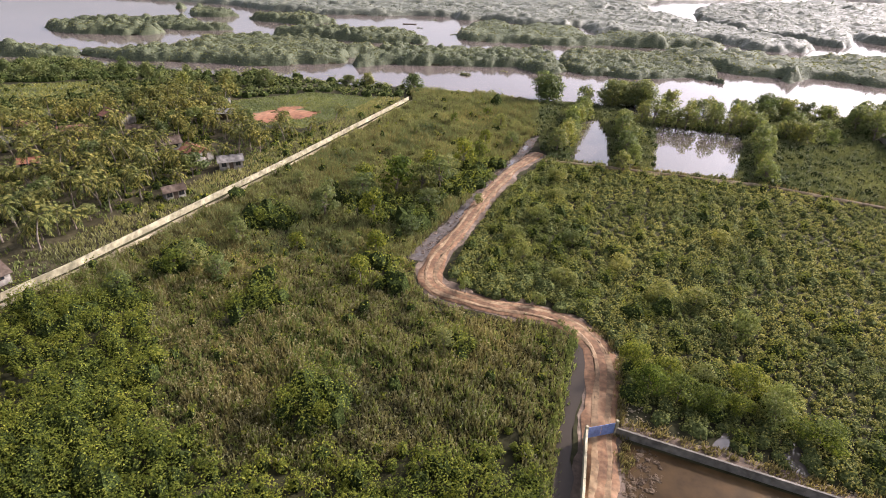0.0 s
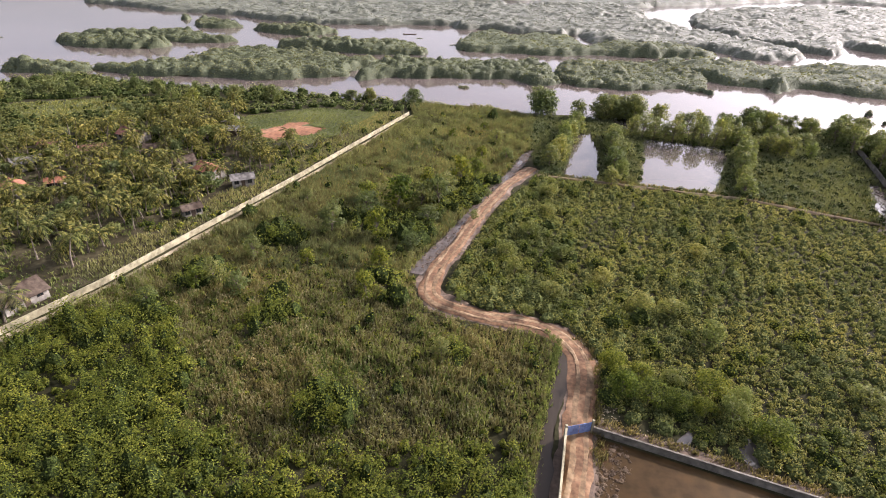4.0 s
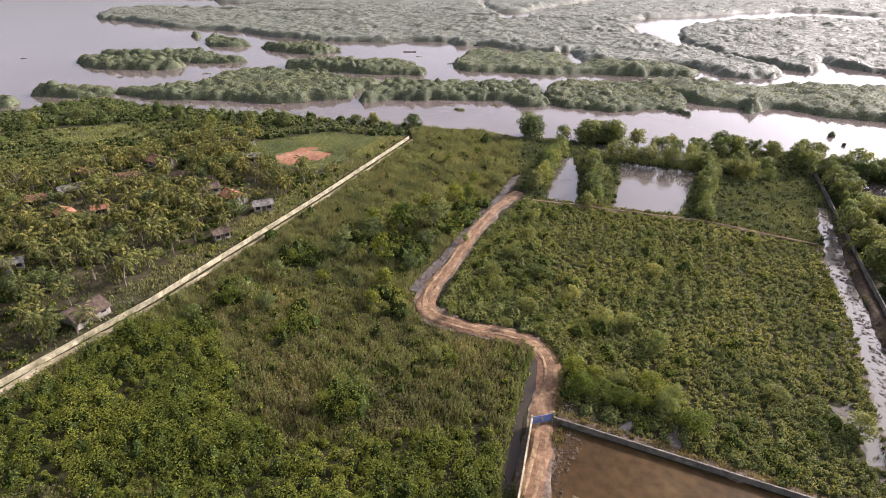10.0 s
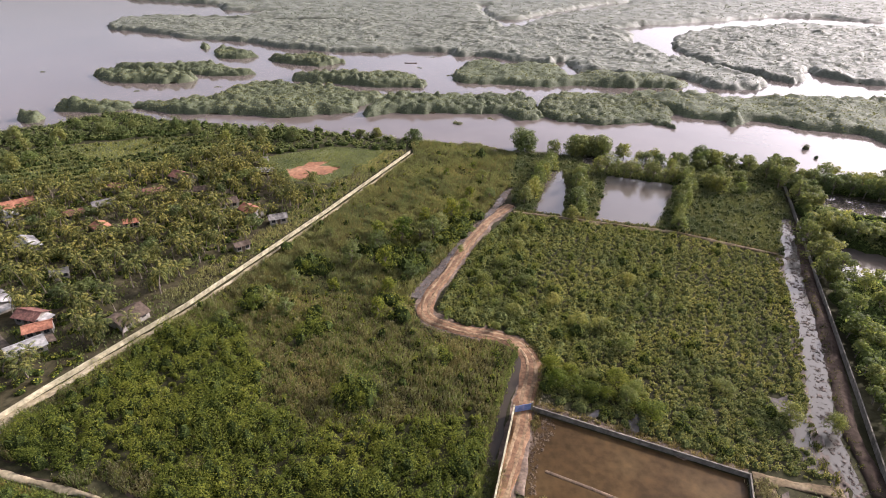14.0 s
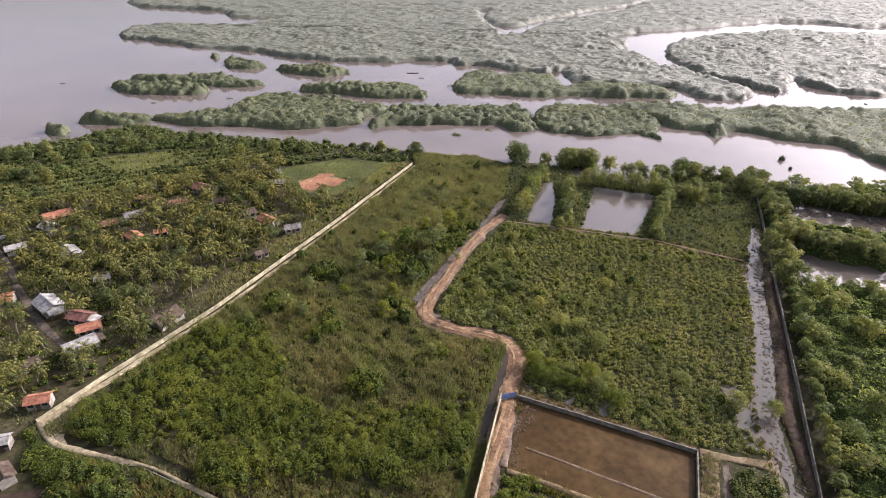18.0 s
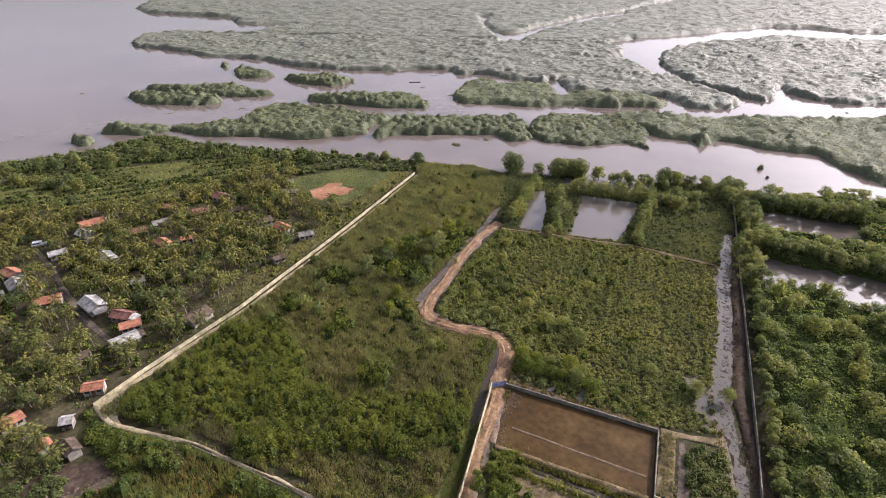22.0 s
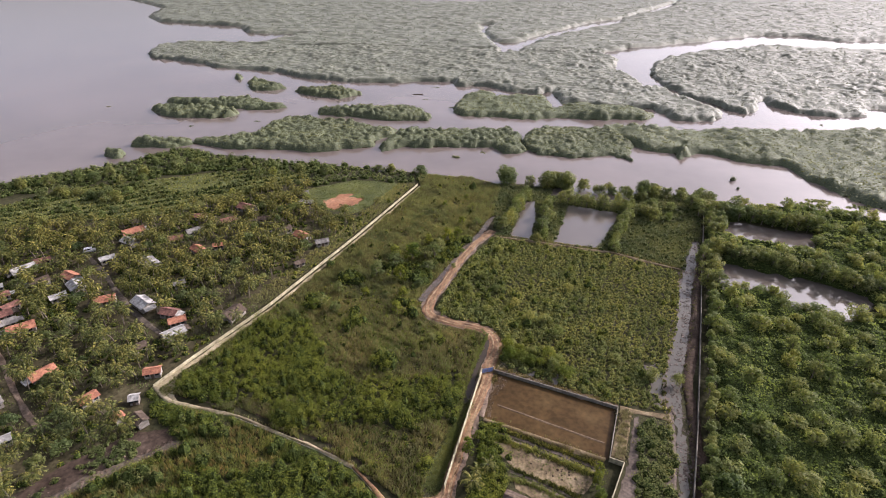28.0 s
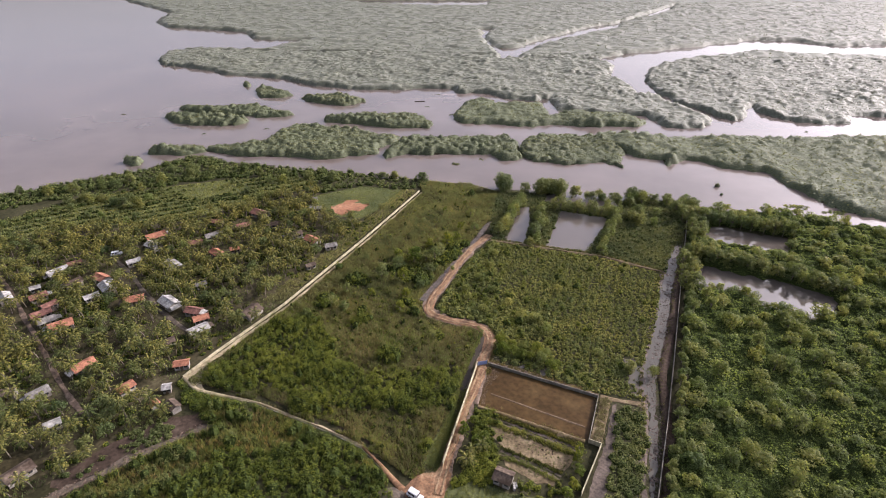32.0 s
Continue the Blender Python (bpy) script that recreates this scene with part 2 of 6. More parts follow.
def haze_waxed(b, amount, rough, ior=1.65):
    """A waxy leaf coat that mirrors the sky at low angles, put on to stand for haze."""
    b.inputs["Coat Weight"].default_value, b.inputs["Coat Roughness"].default_value, b.inputs["Coat IOR"].default_value = amount, rough, ior


def foliage(name, dark, mid, light, patch=0.09, rough=0.65, spec=0.08, through_leaf=0.5, haze_sheen=0.0, haze_wax=0.0, haze_wax_rough=0.5):
    """Leaves: each leaf has its own shade, with broad patches of growth, and lets some sun through."""
    m, n, l, b = shader(name, rough, spec)
    # Sheen and coat whiten leaves seen at low angles, in place of haze.
    b.inputs["Sheen Weight"].default_value, b.inputs["Sheen Roughness"].default_value = haze_sheen, 0.45
    haze_waxed(b, haze_wax, haze_wax_rough)
    geo = n.new("ShaderNodeNewGeometry")
    own = ramp(n, l, geo.outputs["Random Per Island"], ((0.0, dark), (0.5, mid), (1.0, light)))
    ob = n.new("ShaderNodeObjectInfo")
    tint = ramp(n, l, ob.outputs["Random"], ((0.0, (0.75, 0.85, 0.8)), (0.5, (1, 1, 1)), (1.0, (1.25, 1.15, 0.95))))
    broad = ramp(n, l, noise_at(n, l, patch, 4, "World"), ((0.3, (0.6, 0.68, 0.7)), (0.7, (1.35, 1.25, 1.1))))
    c = mixed(n, l, mixed(n, l, own, broad, 1.0, "MULTIPLY"), tint, 1.0, "MULTIPLY")
    l.new(c, b.inputs["Base Color"])
    tr = n.new("ShaderNodeBsdfTranslucent")
    l.new(mixed(n, l, c, (1.55, 1.5, 1.0), 1.0, "MULTIPLY"), tr.inputs[0])
    mx = n.new("ShaderNodeMixShader")
    mx.inputs[0].default_value = through_leaf
    l.new(b.outputs[0], mx.inputs[1])
    l.new(tr.outputs[0], mx.inputs[2])
    l.new(mx.outputs[0], n["Material Output"].inputs[0])
    return m


M_SOIL = surface("damp_soil_and_litter", (0.022, 0.021, 0.010), (0.036, 0.035, 0.017), (0.062, 0.058, 0.031), 1.2, 0.06, 0.9, 0.06)
M_RED_ROAD = surface("red_laterite", (0.090, 0.050, 0.026), (0.170, 0.094, 0.048), (0.28, 0.178, 0.100), 1.6, 0.32)
M_RED_EARTH = surface("bare_red_earth", (0.16, 0.072, 0.036), (0.22, 0.102, 0.052), (0.28, 0.15, 0.085), 1.2, 0.1)
M_SHOULDER = surface("churned_brown_soil", (0.07, 0.05, 0.036), (0.12, 0.085, 0.06), (0.19, 0.145, 0.105), 1.6, 0.5)
M_RUT = surface("pale_dusty_laterite", (0.120, 0.076, 0.040), (0.19, 0.126, 0.068), (0.28, 0.20, 0.115), 1.8, 0.5)
M_SAND = surface("pale_sandy_fill", (0.20, 0.165, 0.10), (0.30, 0.25, 0.155), (0.42, 0.36, 0.24), 1.6, 0.25)
M_SAND_GREY = surface("grey_dry_sand", (0.085, 0.064, 0.037), (0.142, 0.109, 0.064), (0.215, 0.171, 0.107), 1.6, 0.3, 0.9, 0.08)
M_MUD = surface("dark_mud", (0.06, 0.048, 0.04), (0.095, 0.075, 0.06), (0.13, 0.105, 0.088), 1.5, 0.25, 0.8, 0.12)
M_WET_MUD = surface("wet_grey_mud", (0.060, 0.050, 0.042), (0.085, 0.072, 0.062), (0.115, 0.10, 0.088), 1.2, 0.3, 0.7, 0.12)
M_CLOD = surface("broken_brown_clay", (0.062, 0.042, 0.025), (0.098, 0.068, 0.040), (0.145, 0.105, 0.066), 1.8, 0.5)
M_DARK_SOIL = surface("dark_tilled_soil", (0.034, 0.024, 0.018), (0.05, 0.036, 0.027), (0.075, 0.055, 0.042), 1.2, 0.15, 0.9, 0.06)
M_SHEET_BROWN = surface("brown_grey_roof_sheets", (0.048, 0.035, 0.026), (0.082, 0.062, 0.047), (0.13, 0.102, 0.080), 1.6, 0.5, 0.9, 0.08)
M_GREY_SOIL = surface("grey_village_soil", (0.048, 0.038, 0.028), (0.080, 0.064, 0.047), (0.122, 0.100, 0.074), 1.2, 0.3)
M_VILLAGE = surface("trodden_brown_soil", (0.030, 0.025, 0.012), (0.048, 0.042, 0.022), (0.075, 0.064, 0.036), 1.2, 0.15, 0.9, 0.1)
M_GRASS_GROUND = surface("short_grass", (0.042, 0.052, 0.016), (0.068, 0.080, 0.025), (0.105, 0.114, 0.040), 1.5, 0.1)
M_CONCRETE = surface("grey_concrete", (0.16, 0.15, 0.125), (0.26, 0.245, 0.205), (0.35, 0.33, 0.28), 1.3, 0.4)
M_OLD_CONCRETE = surface("stained_old_concrete", (0.095, 0.086, 0.068), (0.155, 0.14, 0.112), (0.22, 0.2, 0.162), 1.3, 0.4)
M_CREAM = surface("cream_painted_concrete", (0.20, 0.18, 0.115), (0.32, 0.29, 0.19), (0.45, 0.41, 0.28), 1.3, 0.5)
M_PLASTER = surface("weathered_lime_plaster", (0.15, 0.135, 0.115), (0.24, 0.22, 0.19), (0.36, 0.335, 0.295), 1.6, 0.5)
M_TILE_ORANGE = surface("orange_clay_tiles", (0.19, 0.08, 0.05), (0.28, 0.12, 0.07), (0.37, 0.18, 0.11), 2.2, 0.6)
M_TILE_RUST = surface("old_brown_red_tiles", (0.10, 0.05, 0.038), (0.17, 0.08, 0.06), (0.24, 0.125, 0.09), 2.2, 0.6)
M_SHEET_WHITE = surface("pale_roof_sheets", (0.16, 0.156, 0.145), (0.28, 0.272, 0.252), (0.43, 0.418, 0.392), 1.4, 0.6, 0.6, 0.2)
M_SHEET_GREY = surface("weathered_asbestos_sheets", (0.10, 0.094, 0.085), (0.165, 0.155, 0.14), (0.26, 0.245, 0.22), 1.6, 0.5)
M_WOOD = surface("old_dark_wood", (0.05, 0.035, 0.025), (0.09, 0.065, 0.045), (0.13, 0.10, 0.07), 4, 0.8)
M_BARK = surface("grey_brown_bark", (0.10, 0.08, 0.06), (0.17, 0.14, 0.11), (0.25, 0.215, 0.17), 3, 0.7)
M_BLUE = surface("blue_painted_sheet_metal", (0.12, 0.17, 0.34), (0.17, 0.24, 0.45), (0.24, 0.31, 0.52), 2, 0.6, 0.45, 0.5)
M_STEEL = surface("galvanised_steel", (0.3, 0.3, 0.3), (0.4, 0.4, 0.4), (0.5, 0.5, 0.5), 3, 0.8, 0.4, 0.5)
M_CAR = surface("white_car_paint", (0.52, 0.53, 0.54), (0.60, 0.60, 0.60), (0.68, 0.68, 0.67), 2, 0.6, 0.25, 0.5, 0)
M_RUBBER = surface("black_rubber", (0.015, 0.015, 0.015), (0.02, 0.02, 0.02), (0.03, 0.03, 0.03), 4, 1)
M_GLASS, n_, l_, b_ = shader("dark_window_glass", 0.08, 0.5)
b_.inputs["Base Color"].default_value = (0.02, 0.025, 0.03, 1)

M_SCRUB = foliage("bright_scrub_leaves", (0.036, 0.052, 0.011), (0.088, 0.115, 0.021), (0.192, 0.214, 0.040))
M_FERN = foliage("mangrove_fern_leaves", (0.088, 0.102, 0.036), (0.148, 0.164, 0.053), (0.228, 0.236, 0.084), 0.09, 0.65, 0.07, haze_wax=0.05)
M_REED = foliage("dry_reed_blades", (0.100, 0.086, 0.040), (0.165, 0.138, 0.066), (0.260, 0.212, 0.112), 0.05, 0.75, 0.05, 0.35, haze_wax=0.1, haze_wax_rough=0.7)
M_STRAW = foliage("straw_coloured_reed_tops", (0.17, 0.145, 0.086), (0.235, 0.20, 0.125), (0.32, 0.28, 0.185), 0.05, 0.8, 0.05, 0.3)
M_TREE = foliage("tree_leaves", (0.068, 0.086, 0.034), (0.112, 0.133, 0.050), (0.165, 0.182, 0.072), haze_wax=0.15, haze_wax_rough=0.6)
M_TREE_BRIGHT = foliage("yellow_green_tree_leaves", (0.082, 0.104, 0.030), (0.124, 0.150, 0.046), (0.175, 0.192, 0.070), haze_wax=0.15, haze_wax_rough=0.6)
# Far leaves: haze is put into the greyed colour, the sheen and the coat.
M_MANGROVE = foliage("haze_greyed_mangrove_leaves", (0.080, 0.089, 0.056), (0.098, 0.108, 0.067), (0.120, 0.130, 0.082), 0.03, 0.6, 0.3, 0.3, 0.4, 0.8, 0.75)
# Sheen and coat here stand in for a thinner haze over the islands.
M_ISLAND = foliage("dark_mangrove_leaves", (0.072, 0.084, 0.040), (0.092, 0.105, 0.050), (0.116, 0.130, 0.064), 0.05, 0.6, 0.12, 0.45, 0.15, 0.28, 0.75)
M_PALM = foliage("coconut_fronds", (0.022, 0.030, 0.009), (0.060, 0.071, 0.022), (0.190, 0.186, 0.062), 0.1, 0.6, 0.08, 0.35)
M_GRASS = foliage("grass_blades", (0.090, 0.108, 0.040), (0.128, 0.146, 0.056), (0.178, 0.190, 0.084), 0.08, 0.7, 0.06, 0.4, haze_wax=0.12, haze_wax_rough=0.7)
# Blades greyed so that their colour carries the haze over the fish ponds.
M_RUSH = foliage("haze_greyed_rushes", (0.066, 0.082, 0.038), (0.092, 0.110, 0.052), (0.125, 0.142, 0.072), 0.06, 0.75, 0.05, 0.3, haze_wax=0.25, haze_wax_rough=0.75)
# Tone for distant reeds and grass, with the haze mixed into the colour.
M_SEDGE = foliage("haze_greyed_sedge", (0.112, 0.114, 0.050), (0.168, 0.168, 0.076), (0.240, 0.235, 0.118), 0.06, 0.75, 0.05, 0.4, haze_wax=0.2, haze_wax_rough=0.7)
# Far canopy mass, greyed and coated for haze like its leaves.
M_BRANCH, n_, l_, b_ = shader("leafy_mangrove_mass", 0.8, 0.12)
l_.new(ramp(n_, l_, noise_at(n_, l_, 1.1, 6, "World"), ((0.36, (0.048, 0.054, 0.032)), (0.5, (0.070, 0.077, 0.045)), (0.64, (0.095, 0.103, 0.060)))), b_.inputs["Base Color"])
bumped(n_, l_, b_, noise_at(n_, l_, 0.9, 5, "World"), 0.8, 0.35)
haze_waxed(b_, 0.8, 0.75)
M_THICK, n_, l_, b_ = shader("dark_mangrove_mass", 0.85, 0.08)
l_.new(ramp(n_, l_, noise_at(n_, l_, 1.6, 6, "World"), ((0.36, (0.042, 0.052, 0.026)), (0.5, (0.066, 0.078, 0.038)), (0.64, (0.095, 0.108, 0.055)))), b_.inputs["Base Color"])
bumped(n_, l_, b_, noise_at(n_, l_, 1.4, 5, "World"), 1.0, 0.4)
# The same coat as on the island leaves, for haze.
haze_waxed(b_, 0.28, 0.75)
# Near-black green: shade in the gaps between leaves, put into the colour.
M_INNER, n_, l_, b_ = shader("shade_dark_inner_mass", 0.95, 0.03)
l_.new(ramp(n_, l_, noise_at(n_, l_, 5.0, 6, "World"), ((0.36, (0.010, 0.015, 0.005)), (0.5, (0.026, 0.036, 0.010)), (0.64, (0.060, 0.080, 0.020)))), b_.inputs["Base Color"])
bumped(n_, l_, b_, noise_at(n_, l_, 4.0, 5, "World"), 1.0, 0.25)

# Darker green inside the fern clumps, with their shade painted in.
M_UNDER, n_, l_, b_ = shader("painted_shade_thicket_leaves", 0.95, 0.02)
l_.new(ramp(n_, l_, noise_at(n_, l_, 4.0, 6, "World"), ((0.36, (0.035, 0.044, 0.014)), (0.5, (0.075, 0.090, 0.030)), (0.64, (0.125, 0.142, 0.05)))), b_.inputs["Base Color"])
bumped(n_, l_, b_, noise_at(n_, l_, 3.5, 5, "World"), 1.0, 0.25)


def water_material(name, deep, rough, ripple, size, gloss=0.5):
    m, n, l, b = shader(name, rough, gloss)
    b.inputs["IOR"].default_value = 1.333
    c = ramp(n, l, noise_at(n, l, 0.02, 4, "World"), ((0.3, tuple(0.82 * v for v in deep)), (0.7, tuple(1.15 * v for v in deep))))
    l.new(c, b.inputs["Base Color"])
    bumped(n, l, b, noise_at(n, l, size, 3, "World"), ripple, 0.05)
    return m


M_WATER = water_material("turbid_lagoon_water", (0.112, 0.092, 0.080), 0.08, 0.08, 0.6)
M_POOL = water_material("still_pool_water", (0.075, 0.064, 0.054), 0.03, 0.03, 0.6, 0.9)
M_POND, n_, l_, b_ = shader("brown_pond_mud_under_a_film_of_water", 0.4, 0.06)
broad_ = ramp(n_, l_, noise_at(n_, l_, 0.11, 6, "World"), ((0.30, (0.038, 0.023, 0.009)), (0.46, (0.051, 0.031, 0.012)), (0.58, (0.060, 0.038, 0.015)), (0.74, (0.080, 0.053, 0.022))))
fine_ = ramp(n_, l_, noise_at(n_, l_, 0.7, 8, "World"), ((0.34, (0.72, 0.72, 0.70)), (0.52, (1, 1, 1)), (0.68, (1.25, 1.2, 1.15))))
l_.new(mixed(n_, l_, broad_, fine_, 1.0, "MULTIPLY"), b_.inputs["Base Color"])
bumped(n_, l_, b_, noise_at(n_, l_, 1.1, 3, "World"), 0.05, 0.05)
M_CHANNEL = water_material("shallow_channel_water", (0.085, 0.080, 0.068), 0.1, 0.06, 1.2, 0.28)
M_DITCH = water_material("dark_ditch_water", (0.036, 0.029, 0.021), 0.3, 0.3, 1.5, 0.25)

# ---- geometry helpers ----
rng = np.random.default_rng(7)


def inside(poly, X, Y):
    X, Y = np.asarray(X, float), np.asarray(Y, float)
    hit = np.zeros(X.shape, bool)
    for (x0, y0), (x1, y1) in zip(poly, poly[1:] + poly[:1]):
        if y0 != y1:
            hit ^= ((y0 > Y) != (y1 > Y)) & (X < (x1 - x0) * (Y - y0) / (y1 - y0) + x0)
    return hit


def off_line(line, X, Y):
    """Distance to a polyline."""
    best = np.full(np.shape(X), 1e9)
    for (x0, y0), (x1, y1) in zip(line, line[1:]):
        dx, dy = x1 - x0, y1 - y0
        f = np.clip(((X - x0) * dx + (Y - y0) * dy) / (dx * dx + dy * dy), 0, 1)
        best = np.minimum(best, np.hypot(X - x0 - f * dx, Y - y0 - f * dy))
    return best


def wavy(X, Y, scale, seed=0):
    """Smooth broad noise, about -1 to 1."""
    r = np.random.default_rng(seed)
    out = np.zeros(np.shape(X))
    for k in range(7):
        a, p, w = r.uniform(0, 6.28), r.uniform(0, 6.28), r.uniform(0.6, 2.2) / scale
        out += np.sin((X * np.cos(a) + Y * np.sin(a)) * w + p)
    return out / 3.2


def np_mesh(name, V, F, materials, index=None, smooth=False):
    me = bpy.data.meshes.new(name)
    V, F = np.ascontiguousarray(V, np.float32), np.ascontiguousarray(F, np.int32)
    me.vertices.add(len(V))
    me.vertices.foreach_set("co", V.ravel())
    me.loops.add(F.size)
    me.loops.foreach_set("vertex_index", F.ravel())
    me.polygons.add(len(F))
    me.polygons.foreach_set("loop_start", np.arange(0, F.size, F.shape[1], dtype=np.int32))
    for m in materials:
        me.materials.append(m)
    if index is not None:
        me.polygons.foreach_set("material_index", np.ascontiguousarray(index, np.int32))
    me.polygons.foreach_set("use_smooth", np.full(len(F), smooth))
    me.update(calc_edges=True)
    return me


def bm_mesh(name, bm, material):
    me = bpy.data.meshes.new(name)
    bm.normal_update()
    bm.to_mesh(me)
    bm.free()
    me.materials.append(material)
    return me


def part(name, mesh, material, parent, label=""):
    """Links a bmesh or a ready mesh as one object under a thing or a part."""
    ob = new(name, mesh if isinstance(mesh, bpy.types.Mesh) else bm_mesh(name, mesh, material))
    ob.parent = parent
    if label:
        ob["label"] = label
    return ob


def thing(name, label, category, group="", m=None, kind=""):
    ob = new(name)
    ob.empty_display_size = 0.3
    if m is not None:
        ob.matrix_basis = m
    return tagged(ob, label, category, group, kind)


def box(bm, x0, x1, y0, y1, z0, z1, bevel=0.0):
    g = bmesh.ops.create_cube(bm, size=1.0)["verts"]
    bmesh.ops.scale(bm, vec=(x1 - x0, y1 - y0, z1 - z0), verts=g)
    bmesh.ops.translate(bm, vec=((x0 + x1) / 2, (y0 + y1) / 2, (z0 + z1) / 2), verts=g)
    if bevel:
        ed = list({e for v in g for e in v.link_edges})
        bmesh.ops.bevel(bm, geom=ed, offset=bevel, segments=1, affect="EDGES")
    return bm


def boxed(*a, bevel=0.0):
    return box(bmesh.new(), *a, bevel=bevel)


def unit(a):
    return a / np.maximum(np.linalg.norm(a, axis=-1, keepdims=True), 1e-9)


def leaves(C, N, size, width, r):
    """Diamond leaves, slightly folded, at C with normals N."""
    n = len(C)
    T = unit(np.cross(N, r.normal(size=(n, 3))))
    B = np.cross(N, T)
    s, w = size[:, None], (size * width)[:, None]
    V = np.stack([C - T * s, C + B * w - N * s * 0.2, C + T * s - N * s * 0.15, C - B * w - N * s * 0.2], 1).reshape(-1, 3)
    return V, np.arange(4 * n).reshape(n, 4)


def joined(pieces):
    """Joins (V, F, material index) pieces."""
    Vs, Fs, Is, k = [], [], [], 0
    for V, F, i in pieces:
        if len(F):
            Vs.append(V), Fs.append(F + k), Is.append(np.full(len(F), i))
            k += len(V)
    return np.concatenate(Vs), np.concatenate(Fs), np.concatenate(Is)


def clumps(x, y, z, rad, high, count, size, r, shell=6, flat=0.55, lobes=0.22, fuzz=0.13, width=0.55, rings=((0.72, 0.0), (0.62, 0.36), (0.34, 0.56), (0.04, 0.62))):
    """Bushes or far crowns: rounded masses of leaves over a rough inner mass, often in a shade-dark material."""
    n = len(x)
    A = r.uniform(0, 2 * np.pi, (n, count))
    U = np.sqrt(r.uniform(0.0, 1, (n, count)))
    E = np.sqrt(np.maximum(1 - U ** 2, 0))
    lob = 1 + lobes * np.sin(A * 3 + r.uniform(0, 6, (n, 1))) + r.normal(0, fuzz, (n, count))
    ex = U * np.cos(A)
    ey = U * np.sin(A)
    P = np.stack([x[:, None] + ex * rad[:, None] * lob, y[:, None] + ey * rad[:, None] * lob,
                  z[:, None] + high[:, None] * (0.15 + 0.85 * E) * (lob * 0.5 + 0.5)], -1).reshape(-1, 3)
    N = unit(np.stack([ex, ey, E * 0.7 + flat], -1).reshape(-1, 3) + r.normal(0, 0.38, (n * count, 3)))
    S = (size * r.uniform(0.65, 1.35, n * count))
    V, F = leaves(P, N, S, width, r)
    out = [(V, F, 0)]
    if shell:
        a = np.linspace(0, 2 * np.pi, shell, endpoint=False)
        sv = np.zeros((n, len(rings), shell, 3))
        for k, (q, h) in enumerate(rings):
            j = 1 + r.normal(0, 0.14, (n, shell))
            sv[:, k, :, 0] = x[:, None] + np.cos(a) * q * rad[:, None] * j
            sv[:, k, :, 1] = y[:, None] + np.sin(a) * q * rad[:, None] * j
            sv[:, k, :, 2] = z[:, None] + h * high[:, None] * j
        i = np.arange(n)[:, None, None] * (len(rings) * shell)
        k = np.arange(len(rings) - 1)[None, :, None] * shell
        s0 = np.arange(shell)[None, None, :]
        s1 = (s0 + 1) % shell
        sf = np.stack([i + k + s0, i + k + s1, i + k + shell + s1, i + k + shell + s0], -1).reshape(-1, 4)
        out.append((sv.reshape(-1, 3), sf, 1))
    return out


def scatter(poly, step, r, jitter=0.45):
    """Jittered points inside a polygon."""
    P = np.array(poly)
    (x0, y0), (x1, y1) = P.min(0), P.max(0)
    X, Y = np.meshgrid(np.arange(x0, x1, step), np.arange(y0, y1, step))
    X = (X + r.uniform(-jitter, jitter, X.shape) * step).ravel()
    Y = (Y + r.uniform(-jitter, jitter, Y.shape) * step).ravel()
    k = inside(poly, X, Y)
    return X[k], Y[k]


def stuff(name, pieces, materials, label, category, smooth=False):
    V, F, I = joined(pieces)
    return tagged(new(name, np_mesh(name, V, F, materials, I, smooth)), label, category, kind="stuff")


def in_sight(X, Y, m=0.0):
    """The wedge of the plan that the flight looks over."""
    return np.abs(X - 7) < 0.70 * (Y + 94) + 60 + m


GROUND = 0.4     # level of the low land above the lagoon


def bare(X, Y, m=0.0):
    """Where nothing grows: road, ditches, water, walls."""
    k = off_line(ROAD, X, Y) < 2.0 + m
    k |= off_line(DITCH_A, X, Y) < 0.6 + m
    k |= off_line(DITCH_B, X, Y) < 1.2 + m
    k |= inside(CHANNEL_BED, X, Y) | (off_line(CHANNEL, X, Y) < 1.2 + m) | (off_line(WALL_EAST, X, Y) < 1.0 + m)
    k |= off_line(WALL_LANE, X, Y) < np.where(Y < 27, 2.4 + np.clip((24 - Y) * 0.18, 0, 2.2), 0.5) + m
    k |= off_line(WALL_POND, X, Y) < 0.8 + m
    k |= (off_line(DIKE_NORTH, X, Y) < 0.8 + m) | (off_line(DIKE_EAST, X, Y) < 1.2 + m)
    k |= off_line(BANK_SOUTH, X, Y) < 0.35 + m
    k |= (off_line([(a + 0.9, b + 1.9) for a, b in BANK_SOUTH[1:8]], X, Y) < 0.9) & (wavy(X, Y, 2.5, 73) > -0.5)
    k |= off_line(WALL_WEST, X - 0.9, Y + 0.4) < 1.0 + m
    k |= inside(FLAT_WATER, X, Y) & (wavy(X, Y, 2.2, 55) > -0.5)
    k |= inside(MUD_FLAT, X, Y) & (wavy(X, Y, 2.2, 55) > 0.3)
    for p in (POOL_A, POOL_B, PAN_A, PAN_B, PAN_C, POND, *PUDDLES):
        k |= inside(p, X, Y)
    return k


def land(X, Y):
    jx, jy = X + 2.2 * wavy(X, Y, 9, 1), Y + 2.2 * wavy(X, Y, 9, 2)
    k = inside(MAINLAND, jx, jy)
    for p in ISLES:
        k |= inside(p, jx, jy)
    far = inside(FARLAND, jx, jy)
    far &= ~(inside(RIVER, jx, jy) | inside(CREEK, jx, jy) | inside(LAKE, jx, jy) | (off_line(RIVER_ARM, jx, jy) < 5))
    return k | far


